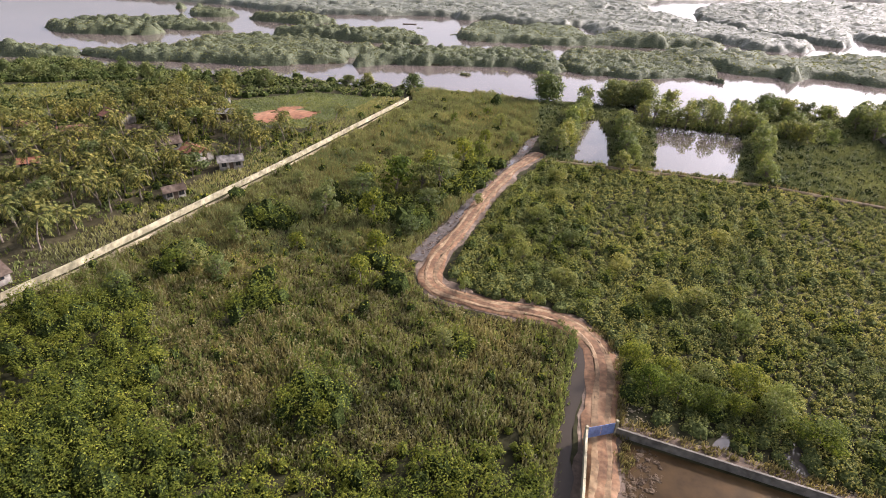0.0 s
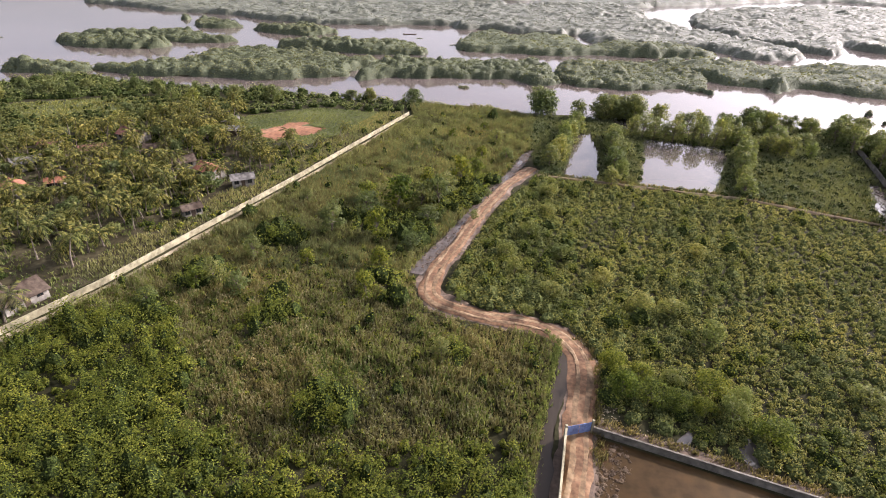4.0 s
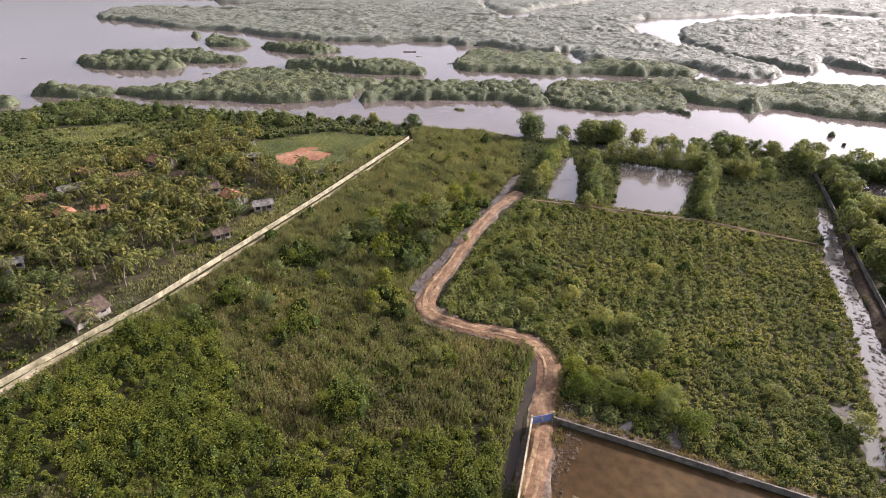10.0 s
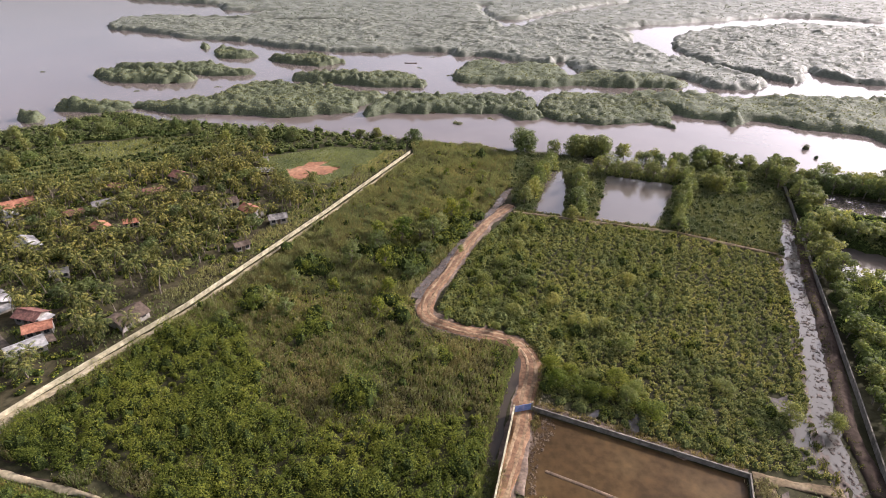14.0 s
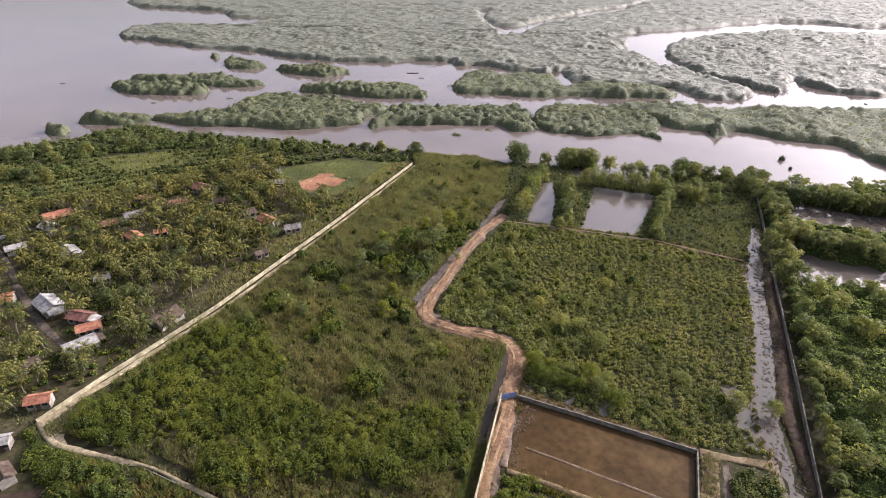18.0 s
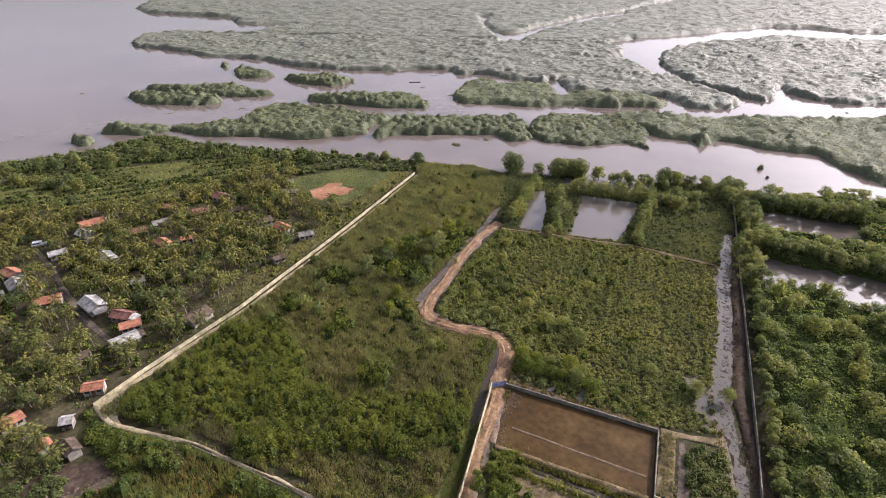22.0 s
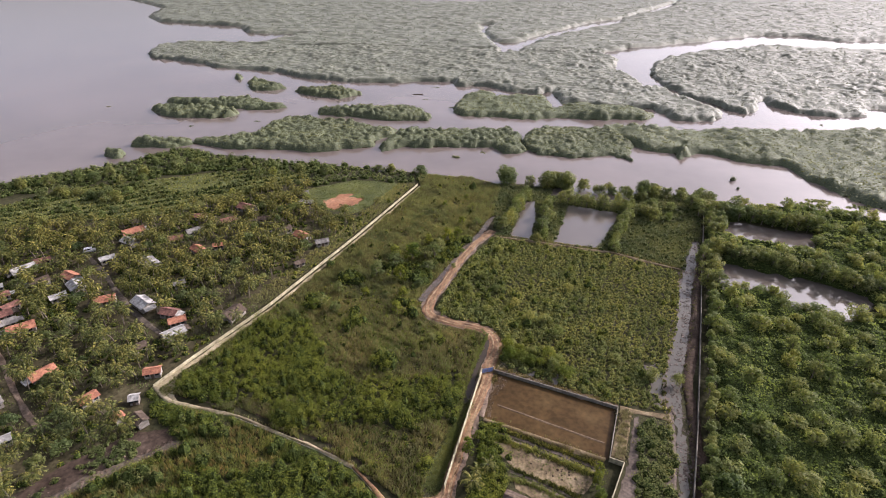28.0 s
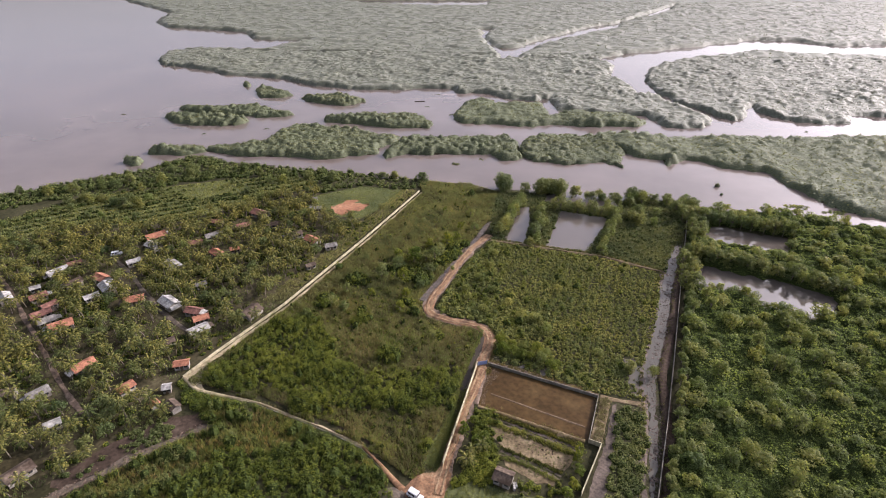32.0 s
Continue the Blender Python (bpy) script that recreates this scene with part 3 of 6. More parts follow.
# ---- ground and water ----
def spaced(lo, hi, fine_lo, fine_hi, step, grow):
    mid = list(np.arange(fine_lo, fine_hi, step))
    left, right, s = [], [], step
    v = mid[-1]
    while v < hi:
        s *= grow
        v += s
        right.append(v)
    v, s = mid[0], step
    while v > lo:
        s *= grow
        v -= s
        left.append(v)
    return np.array(left[::-1] + mid + right)


gx, gy = spaced(-4800, 4800, -210, 230, 3.2, 1.05), spaced(-4800, 4800, 120, 345, 3.2, 1.05)
GX, GY = np.meshgrid(gx, gy)
GZ = np.where(land(GX, GY), GROUND, -1.5)
idx = np.arange(GX.size).reshape(GX.shape)
gf = np.stack([idx[:-1, :-1], idx[:-1, 1:], idx[1:, 1:], idx[1:, :-1]], -1).reshape(-1, 4)
ground = tagged(new("ground", np_mesh("ground", np.stack([GX, GY, GZ], -1).reshape(-1, 3), gf, [M_SOIL])),
                "flat dark damp soil with leaf litter under the plants", "ground", kind="structure")
wx = np.array([[-4800, -4800, 0], [4800, -4800, 0], [4800, 4800, 0], [-4800, 4800, 0]])
water = tagged(new("water", np_mesh("water", wx, np.array([[0, 1, 2, 3]]), [M_WATER])),
               "calm turbid pinkish grey lagoon water", "water", kind="structure")


def ribbon(name, line, width, z, material, label, category, crown=0.1, wobble=0.3, step=1.0, kind="structure", seed=1, flat=False):
    """A strip of ground along a line, with uneven edges and a raised middle."""
    r = np.random.default_rng(seed)
    P = np.array(line, float)
    d = np.r_[0, np.cumsum(np.hypot(*np.diff(P, axis=0).T))]
    s = np.linspace(0, d[-1], max(int(d[-1] / step), 3))
    c = np.stack([np.interp(s, d, P[:, 0]), np.interp(s, d, P[:, 1])], 1)
    k = np.ones(5) / 5
    for a in (0, 1):
        c[2:-2, a] = np.convolve(c[:, a], k, "valid")
    t = unit(np.gradient(c, axis=0))
    nrm = np.stack([-t[:, 1], t[:, 0]], 1)
    wdt = np.interp(s, d, width) if np.ndim(width) else np.full(len(s), float(width))
    across = np.array([-0.5, -0.42, -0.2, 0, 0.2, 0.42, 0.5])
    lift = np.array([-0.35, 0.35, 0.7, 1.0, 0.7, 0.35, -0.35]) * crown
    V = np.zeros((len(s), 7, 3))
    for j in range(7):
        e = np.convolve(r.normal(0, wobble * (0.9 if 0 < j < 6 else 1.8), len(s) + 4), np.ones(5) / 5, "valid")
        V[:, j, :2] = c + nrm * (across[j] * wdt + e * (abs(across[j]) > 0.3))[:, None]
        V[:, j, 2] = z + (0 if flat else lift[j] + r.normal(0, 0.006, len(s)))
    i = np.arange(len(s) * 7).reshape(len(s), 7)
    F = np.stack([i[:-1, :-1], i[:-1, 1:], i[1:, 1:], i[1:, :-1]], -1).reshape(-1, 4)[:, ::-1]
    return tagged(new(name, np_mesh(name, V.reshape(-1, 3), F, [material], smooth=not flat)), label, category, kind=kind)


def patch(name, poly, z, material, label, category, wobble=0.5, seed=1, kind="structure"):
    """A flat sheet with an uneven outline."""
    r = np.random.default_rng(seed)
    bm = bmesh.new()
    vs = []
    for (x0, y0), (x1, y1) in zip(poly, poly[1:] + poly[:1]):
        k = max(int(math.hypot(x1 - x0, y1 - y0) / 1.5), 1)
        for f in np.arange(k) / k:
            vs.append(bm.verts.new((x0 + f * (x1 - x0) + r.normal(0, wobble), y0 + f * (y1 - y0) + r.normal(0, wobble), z)))
    f = bm.faces.new(vs)
    bmesh.ops.triangulate(bm, faces=[f])
    for f in bm.faces:
        if f.normal.z < 0:
            f.normal_flip()
    return tagged(new(name, bm_mesh(name, bm, material)), label, category, kind=kind)


ribbon("road_shoulder", ROAD, 4.6, 0.42, M_SHOULDER, "churned brown soil beside the red road", "verge", 0.02, 0.5, seed=4)
ribbon("road", ROAD, [2.6, 2.8, 3.0, 3.2, 3.4, 3.6, 3.6, 3.6, 3.4, 3.0, 3.3, 3.5, 3.2, 2.8, 2.6, 2.6, 2.6], 0.55, M_RED_ROAD,
       "unpaved red laterite road with wheel tracks beside a ditch", "road", 0.15, 0.3)
ribbon("ditch", DITCH_A, [1.3, 1.4, 1.6, 1.9, 2.1, 1.9, 1.3], 0.48, M_DITCH, "still ditch of dark grey-brown water beside the road", "ditch", 0.0, 0.25, flat=True)
ribbon("ditch", DITCH_B, [2.9, 2.3, 2.2, 2.0, 1.7], 0.50, M_WET_MUD, "muddy ditch with grey puddles beside the road", "ditch", 0.0, 0.6, flat=True)
for u, long, wide in ((0.04, 1.6, 0.6), (0.13, 1.1, 0.35), (0.22, 1.8, 0.45), (0.33, 1.3, 0.4), (0.42, 2.0, 0.5), (0.50, 1.5, 0.45), (0.58, 2.4, 0.6), (0.66, 2.0, 0.55), (0.74, 2.8, 0.6), (0.83, 2.4, 0.5), (0.92, 2.2, 0.5)):
    i, f = int(u * 4), u * 4 % 1
    (ax, ay), (bx, by) = DITCH_B[i], DITCH_B[i + 1]
    x, y, a = ax + (bx - ax) * f, ay + (by - ay) * f, math.atan2(by - ay, bx - ax)
    patch("puddle", [(x + long * math.cos(q) * math.cos(a) - wide * math.sin(q) * math.sin(a), y + long * math.cos(q) * math.sin(a) + wide * math.sin(q) * math.cos(a)) for q in np.arange(0, 6.2, 0.52)],
          0.512, M_POOL, "puddle of grey water in the muddy ditch", "puddle", 0.25, int(u * 100))
patch("channel", CHANNEL_BED, 0.44, M_CHANNEL, "shallow water channel full of mud clods", "channel", 0.3, 5)
patch("channel", FLAT_WATER, 0.434, M_CHANNEL, "shallow water spread over a mud flat beside the channel", "channel", 0.3, 6)
for p in (POOL_A, POOL_B, PAN_A, PAN_B, PAN_C, *PUDDLES):
    patch("pool", p, 0.43, M_POOL, "still pool of grey water among trees", "pool", 0.5 if len(p) > 5 else 0.12, len(p))
for k, side in enumerate((-1, 1)):
    P = np.array(ROAD, float)
    t_ = unit(np.gradient(P, axis=0))
    rut = [(x - side * 0.72 * ty, y + side * 0.72 * tx) for (x, y), (tx, ty) in zip(ROAD, t_)]
    ribbon("wheel_rut", rut, 0.6, 0.672, M_RUT, "worn wheel rut along the red road", "rut", 0.012, 0.2, seed=30 + k)
patch("pond_water", POND, 0.42, M_POND, "shallow brown muddy water in a walled pond", "pond", 0.05)
ribbon("grass_verge", [(11.4, 30), (8.9, 22), (5.4, 10), (2.8, 1.5)], [2.6, 3.2, 4.6, 5.4], 0.42, M_GRASS_GROUND, "strip of short bright grass along the lane wall", "verge", 0.05, 0.4, seed=12)
patch("mud_flat", MUD_FLAT, GROUND + 0.02, M_WET_MUD, "wet grey mud flat beside the channel", "mud", 0.4)
patch("red_earth", RED_EARTH, GROUND + 0.06, M_RED_EARTH, "bare patch of red earth in a green field", "ground", 1.0)
patch("village_ground", VILLAGE, GROUND + 0.012, M_VILLAGE, "dark trodden brown soil and leaf litter under coconut palms", "ground", 0.4)
patch("lawn", LAWN, GROUND + 0.03, M_GRASS_GROUND, "open green grass field", "field", 0.35)
patch("fields", FIELDS, GROUND + 0.03, M_GRASS_GROUND, "green farm fields planted in rows", "field", 0.5)
patch("clearing", CLEARING, GROUND + 0.03, M_DARK_SOIL, "cleared dark plots of bare soil", "ground", 0.4)
ribbon("lane", LANE_A, 1.7, 0.5, M_GREY_SOIL, "narrow grey village lane", "road", 0.05, 0.2)
ribbon("lane", LANE_B, 1.4, 0.5, M_SHOULDER, "narrow dusty village lane", "road", 0.05, 0.2)
ribbon("track", TRACK, 1.9, 0.5, M_GREY_SOIL, "grey earth track beside scrub", "track", 0.08, 0.6)
SAND_LINE = [(x + 1.45 * f, y - 0.6 * f) for (x, y), f in zip(WALL_WEST, (1, 1, 1, 0.9, 0.5))]
ribbon("sand_strip", SAND_LINE, [0.8, 0.95, 1.2, 1.8, 2.4], 0.55, M_SAND, "pale sandy fill along the inside of a boundary wall", "sand", 0.12, 0.3)
ribbon("bank_ditch", [(x + 0.9, y + 1.9) for x, y in BANK_SOUTH[1:8]], [1.4, 2.2, 2.4, 2.4, 2.2, 1.8, 1.2], 0.42, M_DARK_SOIL, "dark wet soil in the hollow behind the earth bank", "ditch", -0.05, 0.4, seed=17)
patch("sand_corner", [(-75.3, 30.1), (-70.2, 25.6), (-65.5, 24.5), (-68.2, 27.3), (-69.8, 30.3), (-69.9, 33.9), (-69.9, 39.1), (-71.7, 40.8)], 0.53, M_SAND, "pale sandy fill in the corner of the boundary wall", "sand", 0.15)
BANK_TOP = [(x + 0.25, y + 0.45) for x, y in BANK_SOUTH]
ribbon("bank_path", BANK_TOP[:7], [1.6, 1.4, 1.0, 0.8, 0.7, 0.65, 0.65], 0.62, M_SAND, "narrow sandy path on top of an earth bank", "path", 0.2, 0.25)
ribbon("bank_path", BANK_TOP[6:], [0.6, 0.9, 1.5, 2.0], 0.62, M_RED_ROAD, "narrow red earth path on top of a bank", "path", 0.2, 0.25)
ribbon("dike", DIKE_NORTH, [1.6, 1.3, 1.4, 1.2, 1.5], 0.64, M_SAND_GREY, "low sandy earth dike with a foot path", "dike", 0.3, 0.6)
ribbon("dike", DIKE_EAST, 1.9, 0.5, M_SAND_GREY, "short sandy earth dike between pond and channel", "dike", 0.06, 0.5)
ribbon("channel_bank", [(x - 2.6, y + 0.8) for x, y in CHANNEL], 2.4, 0.42, M_MUD, "dark muddy bank beside a water channel", "bank", 0.02, 0.4, seed=8)
# Dark soil for the wet bank, its colour also carrying the wall's shadow.
ribbon("channel_bank", [(x + 3.4, y - 1.2) for x, y in CHANNEL], 3.0, 0.5, M_DARK_SOIL, "dark muddy bank beside a water channel", "bank", 0.4, 0.4)

# ---- walls ----


def wall_run(name, line, height, material, label, panel=3.0, base=GROUND, thick=0.15, coping=True):
    """A boundary wall of panels between posts."""
    root = thing(name, label, "wall", kind="structure")
    post = boxed(-0.138, 0.138, -0.105, 0.105, -0.2, height + 0.1, bevel=0.02)
    post = bm_mesh("post", post, material)
    for (x0, y0), (x1, y1) in zip(line, line[1:]):
        L = math.hypot(x1 - x0, y1 - y0)
        k = max(round(L / panel), 1)
        w = L / k
        a = math.degrees(math.atan2(y1 - y0, x1 - x0))
        bm = boxed(0.14, w - 0.14, -thick / 2, thick / 2, -0.2, height, bevel=0.015)
        mesh = bm_mesh("panel", bm, material)
        cap = bm_mesh("coping", boxed(0.14, w - 0.14, -thick / 2 - 0.05, thick / 2 + 0.05, height + 0.002, height + 0.08, bevel=0.015), material)
        for i in range(k):
            f = i / k
            m = pose(x0 + f * (x1 - x0), y0 + f * (y1 - y0), base, 0, 0, a)
            for mesh_k, nm in ((mesh, "panel"), (post, "post")) + (((cap, "coping"),) if coping else ()):
                ob = part(nm, mesh_k, None, root)
                ob.matrix_basis = m
    return root


wall_run("wall_west", WALL_WEST, 1.05, M_CREAM, "long pale concrete boundary wall of panels and posts")
wall_run("wall_lane", WALL_LANE, 1.75, M_CREAM, "tall cream concrete wall beside the red road")
wall_run("wall_pond", WALL_POND[:3], 1.0, M_OLD_CONCRETE, "weathered grey concrete wall along a muddy pond")
wall_run("wall_yard", WALL_POND[2:], 1.5, M_CREAM, "cream concrete wall of a yard behind the pond")
wall_run("wall_east", WALL_EAST, 1.3, M_OLD_CONCRETE, "long stained grey concrete wall beside a muddy bank")
wall_run("wall_south", BANK_SOUTH, 0.36, M_CONCRETE, "low concrete retaining wall under an earth bank", base=GROUND - 0.2, coping=False)


def gate(m):
    g = thing("gate", "blue sheet metal double gate closing the red road", "gate", m=m)
    for x in (-1.72, 1.72):
        part("post", boxed(x - 0.14, x + 0.14, -0.14, 0.14, -0.2, 1.9, bevel=0.02), M_CREAM, g)
    for s in (-1, 1):
        leaf = part("gate_leaf", boxed(*sorted((s * 0.03, s * 1.54)), -0.02, 0.02, 0.12, 1.6, bevel=0.008), M_BLUE, g)
        for z in (0.2, 0.85, 1.5):
            part("rail", boxed(*sorted((s * 0.05, s * 1.52)), 0.024, 0.06, z - 0.03, z + 0.03), M_STEEL, leaf)
    return g


gx0, gy0 = (WALL_LANE[0][0] + WALL_POND[0][0]) / 2, (WALL_LANE[0][1] + WALL_POND[0][1]) / 2
gate(pose(gx0, gy0, GROUND + 0.2, 0, 0, math.degrees(math.atan2(WALL_POND[0][1] - WALL_LANE[0][1], WALL_POND[0][0] - WALL_LANE[0][0]))))

# ---- trees ----


def tube(bm, path, radii, sides=5):
    """A tapered limb along points."""
    rings = []
    for k, (p, q) in enumerate(zip(path, radii)):
        p = Vector(p)
        d = (Vector(path[min(k + 1, len(path) - 1)]) - Vector(path[max(k - 1, 0)])).normalized()
        u = d.orthogonal().normalized()
        v = d.cross(u)
        rings.append([bm.verts.new(p + (u * math.cos(a) + v * math.sin(a)) * q) for a in np.linspace(0, 2 * math.pi, sides, endpoint=False)])
    for A, B in zip(rings, rings[1:]):
        for i in range(sides):
            bm.faces.new((A[i], A[(i + 1) % sides], B[(i + 1) % sides], B[i]))
    bm.faces.new(rings[-1])


def broad_tree(high, spread, leaf, count, material, seed, label, bole=0.35, tiers=9, category="tree", group="trees", squash=0.75, name="tree", low=0.45):
    """A tree with a forked trunk and a crown of many leaves in uneven clusters, its foot at the origin."""
    r = np.random.default_rng(seed)
    root = thing(name, label, category, group)
    bm = bmesh.new()
    top = high * bole
    lean = r.normal(0, 0.25, 2)
    tube(bm, [(0, 0, -0.3), (lean[0] * 0.4, lean[1] * 0.4, top * 0.5), (lean[0], lean[1], top), (lean[0] * 1.6, lean[1] * 1.6, high * 0.75)],
         [0.045 * high ** 0.8, 0.036 * high ** 0.8, 0.03 * high ** 0.8, 0.012 * high ** 0.8])
    C, N = [], []
    for k in range(tiers):
        a = k * 2.4 + r.uniform(-0.5, 0.5)
        u = (k + 0.5) / tiers
        d = spread * (0.72 * math.sqrt(1 - u * u * 0.9)) * r.uniform(0.55, 1.05)
        c = np.array([lean[0] + d * math.cos(a), lean[1] + d * math.sin(a), high * (low + (0.86 - low) * u) + r.normal(0, 0.04) * high])
        tube(bm, [(lean[0], lean[1], top * r.uniform(0.75, 1)), (lean[0] * 0.5 + c[0] * 0.5, lean[1] * 0.5 + c[1] * 0.5, (top + c[2]) * 0.52), tuple(c)],
             [0.018 * high ** 0.8, 0.013 * high ** 0.8, 0.005], 5)
        q = spread * r.uniform(0.36, 0.56)
        n = count // tiers
        D = unit(r.normal(size=(n, 3)) + (0, 0, 0.35))
        C.append(c + D * (q * r.uniform(0.55, 1.05, (n, 1))) * (1, 1, squash))
        N.append(unit(D + (0, 0, 0.45) + r.normal(0, 0.4, (n, 3))))
    C, N = np.concatenate(C), np.concatenate(N)
    V, F = leaves(C, N, leaf * r.uniform(0.6, 1.3, len(C)), 0.55, r)
    part("trunk", bm, M_BARK, root)
    part("crown", np_mesh("crown", V, F, [material]), None, root)
    return root


def plant(protos, spots, r, lo=0.8, hi=1.25, z=GROUND):
    """Sets out trees: the first of each kind is the original, the rest are copies."""
    used = set()
    for x, y in spots:
        k = int(r.integers(len(protos)))
        m = pose(x, y, z, 0, 0, r.uniform(0, 360)) @ Matrix.Diagonal((*([r.uniform(lo, hi)] * 2), r.uniform(lo, hi), 1))
        if k not in used:
            protos[k].matrix_basis = m
            used.add(k)
        else:
            copy_thing(protos[k], pose(x, y, z)).matrix_basis = m
    for k in range(len(protos)):
        if k not in used:
            for o in (*protos[k].children_recursive, protos[k]):
                bpy.data.objects.remove(o)


def palm(high, seed, label):
    """A coconut palm: a slim curved trunk and arching fronds of separate leaflets."""
    r = np.random.default_rng(seed)
    root = thing("coconut_palm", label, "palm tree", "coconut palms of the village")
    bend = r.normal(0, 0.9, 2)
    bm = bmesh.new()
    pts = [(bend[0] * f * f, bend[1] * f * f, high * f - 0.3 * (f == 0)) for f in (0, 0.25, 0.5, 0.75, 1)]
    tube(bm, pts, [0.24, 0.16, 0.14, 0.12, 0.11])
    part("trunk", bm, M_BARK, root)
    tip = np.array(pts[-1])
    count = 17
    for i in range(count):
        a = i * 2.399 + r.uniform(-0.2, 0.2)
        rise = 1.15 - 1.75 * (i / count) + r.uniform(-0.15, 0.15)
        L = r.uniform(2.6, 3.4)
        s = np.linspace(0, 1, 9)
        out = np.cumsum(np.cos(rise - s * 1.35)) * L / 9
        up = np.cumsum(np.sin(rise - s * 1.35)) * L / 9
        axis = tip + np.stack([np.cos(a) * out, np.sin(a) * out, up], 1)
        side = np.array([-math.sin(a), math.cos(a), 0])
        Vs, Fs = [], []
        for j in range(8):
            wdt = 0.5 * math.sin(math.pi * (0.12 + 0.8 * s[j])) + 0.06
            for q in (-1, 1):
                droop = np.array([0, 0, -0.45 * wdt])
                fwd = (axis[j + 1] - axis[j])
                k = len(Vs)
                Vs += [axis[j], axis[j] + fwd * 0.75, axis[j] + fwd * 1.5 + side * q * wdt + droop, axis[j] + fwd * 0.95 + side * q * wdt * 0.9 + droop]
                Fs.append((k, k + 1, k + 2, k + 3))
        part("frond", np_mesh("frond", np.array(Vs), np.array(Fs), [M_PALM]), None, root)
    return root


# ---- planting plan ----
FIELD_WEST = [(-75, 28), (-68, 45), (-54, 71), (-33, 121), (-11, 177), (-14, 190), (-4, 188.5), (14, 187.5), (29, 178), (24, 142), (11, 111), (-1, 85), (-5, 75),
              (-3, 68), (6, 61.5), (15, 59.5), (16.5, 57), (13, 42), (9.5, 23), (5, 3), (-2, -3), (-12, 4), (-25, 12), (-50, 22)]
FIELD_EAST = [(22, 44), (22.5, 56), (18, 62), (6, 66), (1.5, 71), (5, 85), (11, 101), (24, 123), (40, 118.5), (70, 110.5), (91, 99), (86, 82),
              (71, 42), (64, 27), (51, 29)]
PLOT_EAST = [(56.5, 25), (65, 22), (54, -8), (45.5, -8), (51.5, 9.5)]
SCRUB_SOUTH = [(-73, 27), (-69, 24), (-59, 22), (-50, 20.3), (-37, 15), (-25, 9.8), (-16.5, 5.4), (-13, 2), (-6, -6), (-6, -30), (-90, -40), (-86, -12), (-73, 1), (-59, 12)]
FOREST_EAST = [(60, -9), (94, 77), (115, 131), (123, 152), (136, 163), (163, 156), (210, 140), (250, 90), (250, -20), (130, -60), (60, -40)]
PAN_BELT = [(24, 122), (24, 150), (28, 180), (65, 173), (98, 171), (128, 171), (122, 152), (103, 107), (94, 100), (70, 112)]
SHORE_WEST = [(-235, 130), (-230, 159), (-203, 179), (-173, 199), (-153, 224), (-132, 213), (-75, 203), (-28, 197), (-8, 190), (-10, 180), (-20, 178.5), (-45, 182), (-66, 170), (-72, 184), (-86, 196), (-125, 188), (-190, 160)]
WEST_EDGE = [(-290, 90), (-236, 131), (-207, 131), (-189, 107), (-184, 62), (-165, 8), (-300, -40)]
GREEN_ZONE = [(-69.8, 31.2), (-63.3, 40.4), (-58.8, 50.4), (-54.8, 61.1), (-41.9, 63.9), (-34.9, 51.4), (-31.2, 39.5), (-19.8, 35.0), (-6.4, 35.6), (5.3, 38.6), (9.4, 43.6), (9.8, 30.4), (6.5, 22.1), (-1.9, 19.7), (-15.7, 19.1), (-23.7, 20.8), (-29.0, 16.6), (-35.5, 18.3), (-39.9, 22.7), (-47.2, 25.8), (-56.3, 24.1), (-66.4, 27.2)]
GREENS = [(-42, 72, 4), (-9, 94, 9), (4, 108, 7), (-28, 62, 6), (-28, 88, 4), (-44, 62, 5), (13, 118, 6), (-14, 44, 2.6), (2, 55, 2.4)]


def greenness(X, Y):
    """Above nought where scrub has overgrown the reeds."""
    d = off_line(GREEN_ZONE + GREEN_ZONE[:1], X, Y) * np.where(inside(GREEN_ZONE, X, Y), 1, -1)
    g = np.clip(d / 4, -1.2, 0.75) + 0.4 * wavy(X, Y, 5, 12) + 0.3 * wavy(X, Y, 2.0, 14)
    g = np.maximum(g, np.where(Y > 75, -0.8, -0.5) + 0.4 * wavy(X, Y, 7, 11) + 0.25 * wavy(X, Y, 2.2, 13))
    for x, y, q in GREENS:
        g = np.maximum(g, 0.9 - np.hypot(X - x, Y - y) / q * 0.9 + 0.45 * wavy(X, Y, 5, 12) + 0.3 * wavy(X, Y, 2.0, 14))
    return g


# low scrub and reeds in the western field
X, Y = scatter(FIELD_WEST, 1.65, rng)
k = ~bare(X, Y, 0.4) & (greenness(X, Y) > 0)
X, Y = X[k], Y[k]
q = np.clip(np.exp(rng.normal(0.12, 0.42, len(X))), 0.5, 2.2) * (1 + 0.3 * wavy(X, Y, 4, 5))
near = Y < 62
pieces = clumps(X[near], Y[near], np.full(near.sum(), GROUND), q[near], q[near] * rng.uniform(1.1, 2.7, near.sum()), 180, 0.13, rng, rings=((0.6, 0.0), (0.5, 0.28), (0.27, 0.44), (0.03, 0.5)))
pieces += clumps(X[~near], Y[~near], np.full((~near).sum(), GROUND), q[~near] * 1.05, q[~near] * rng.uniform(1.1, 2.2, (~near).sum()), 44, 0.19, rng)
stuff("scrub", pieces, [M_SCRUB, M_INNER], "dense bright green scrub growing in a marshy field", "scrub")


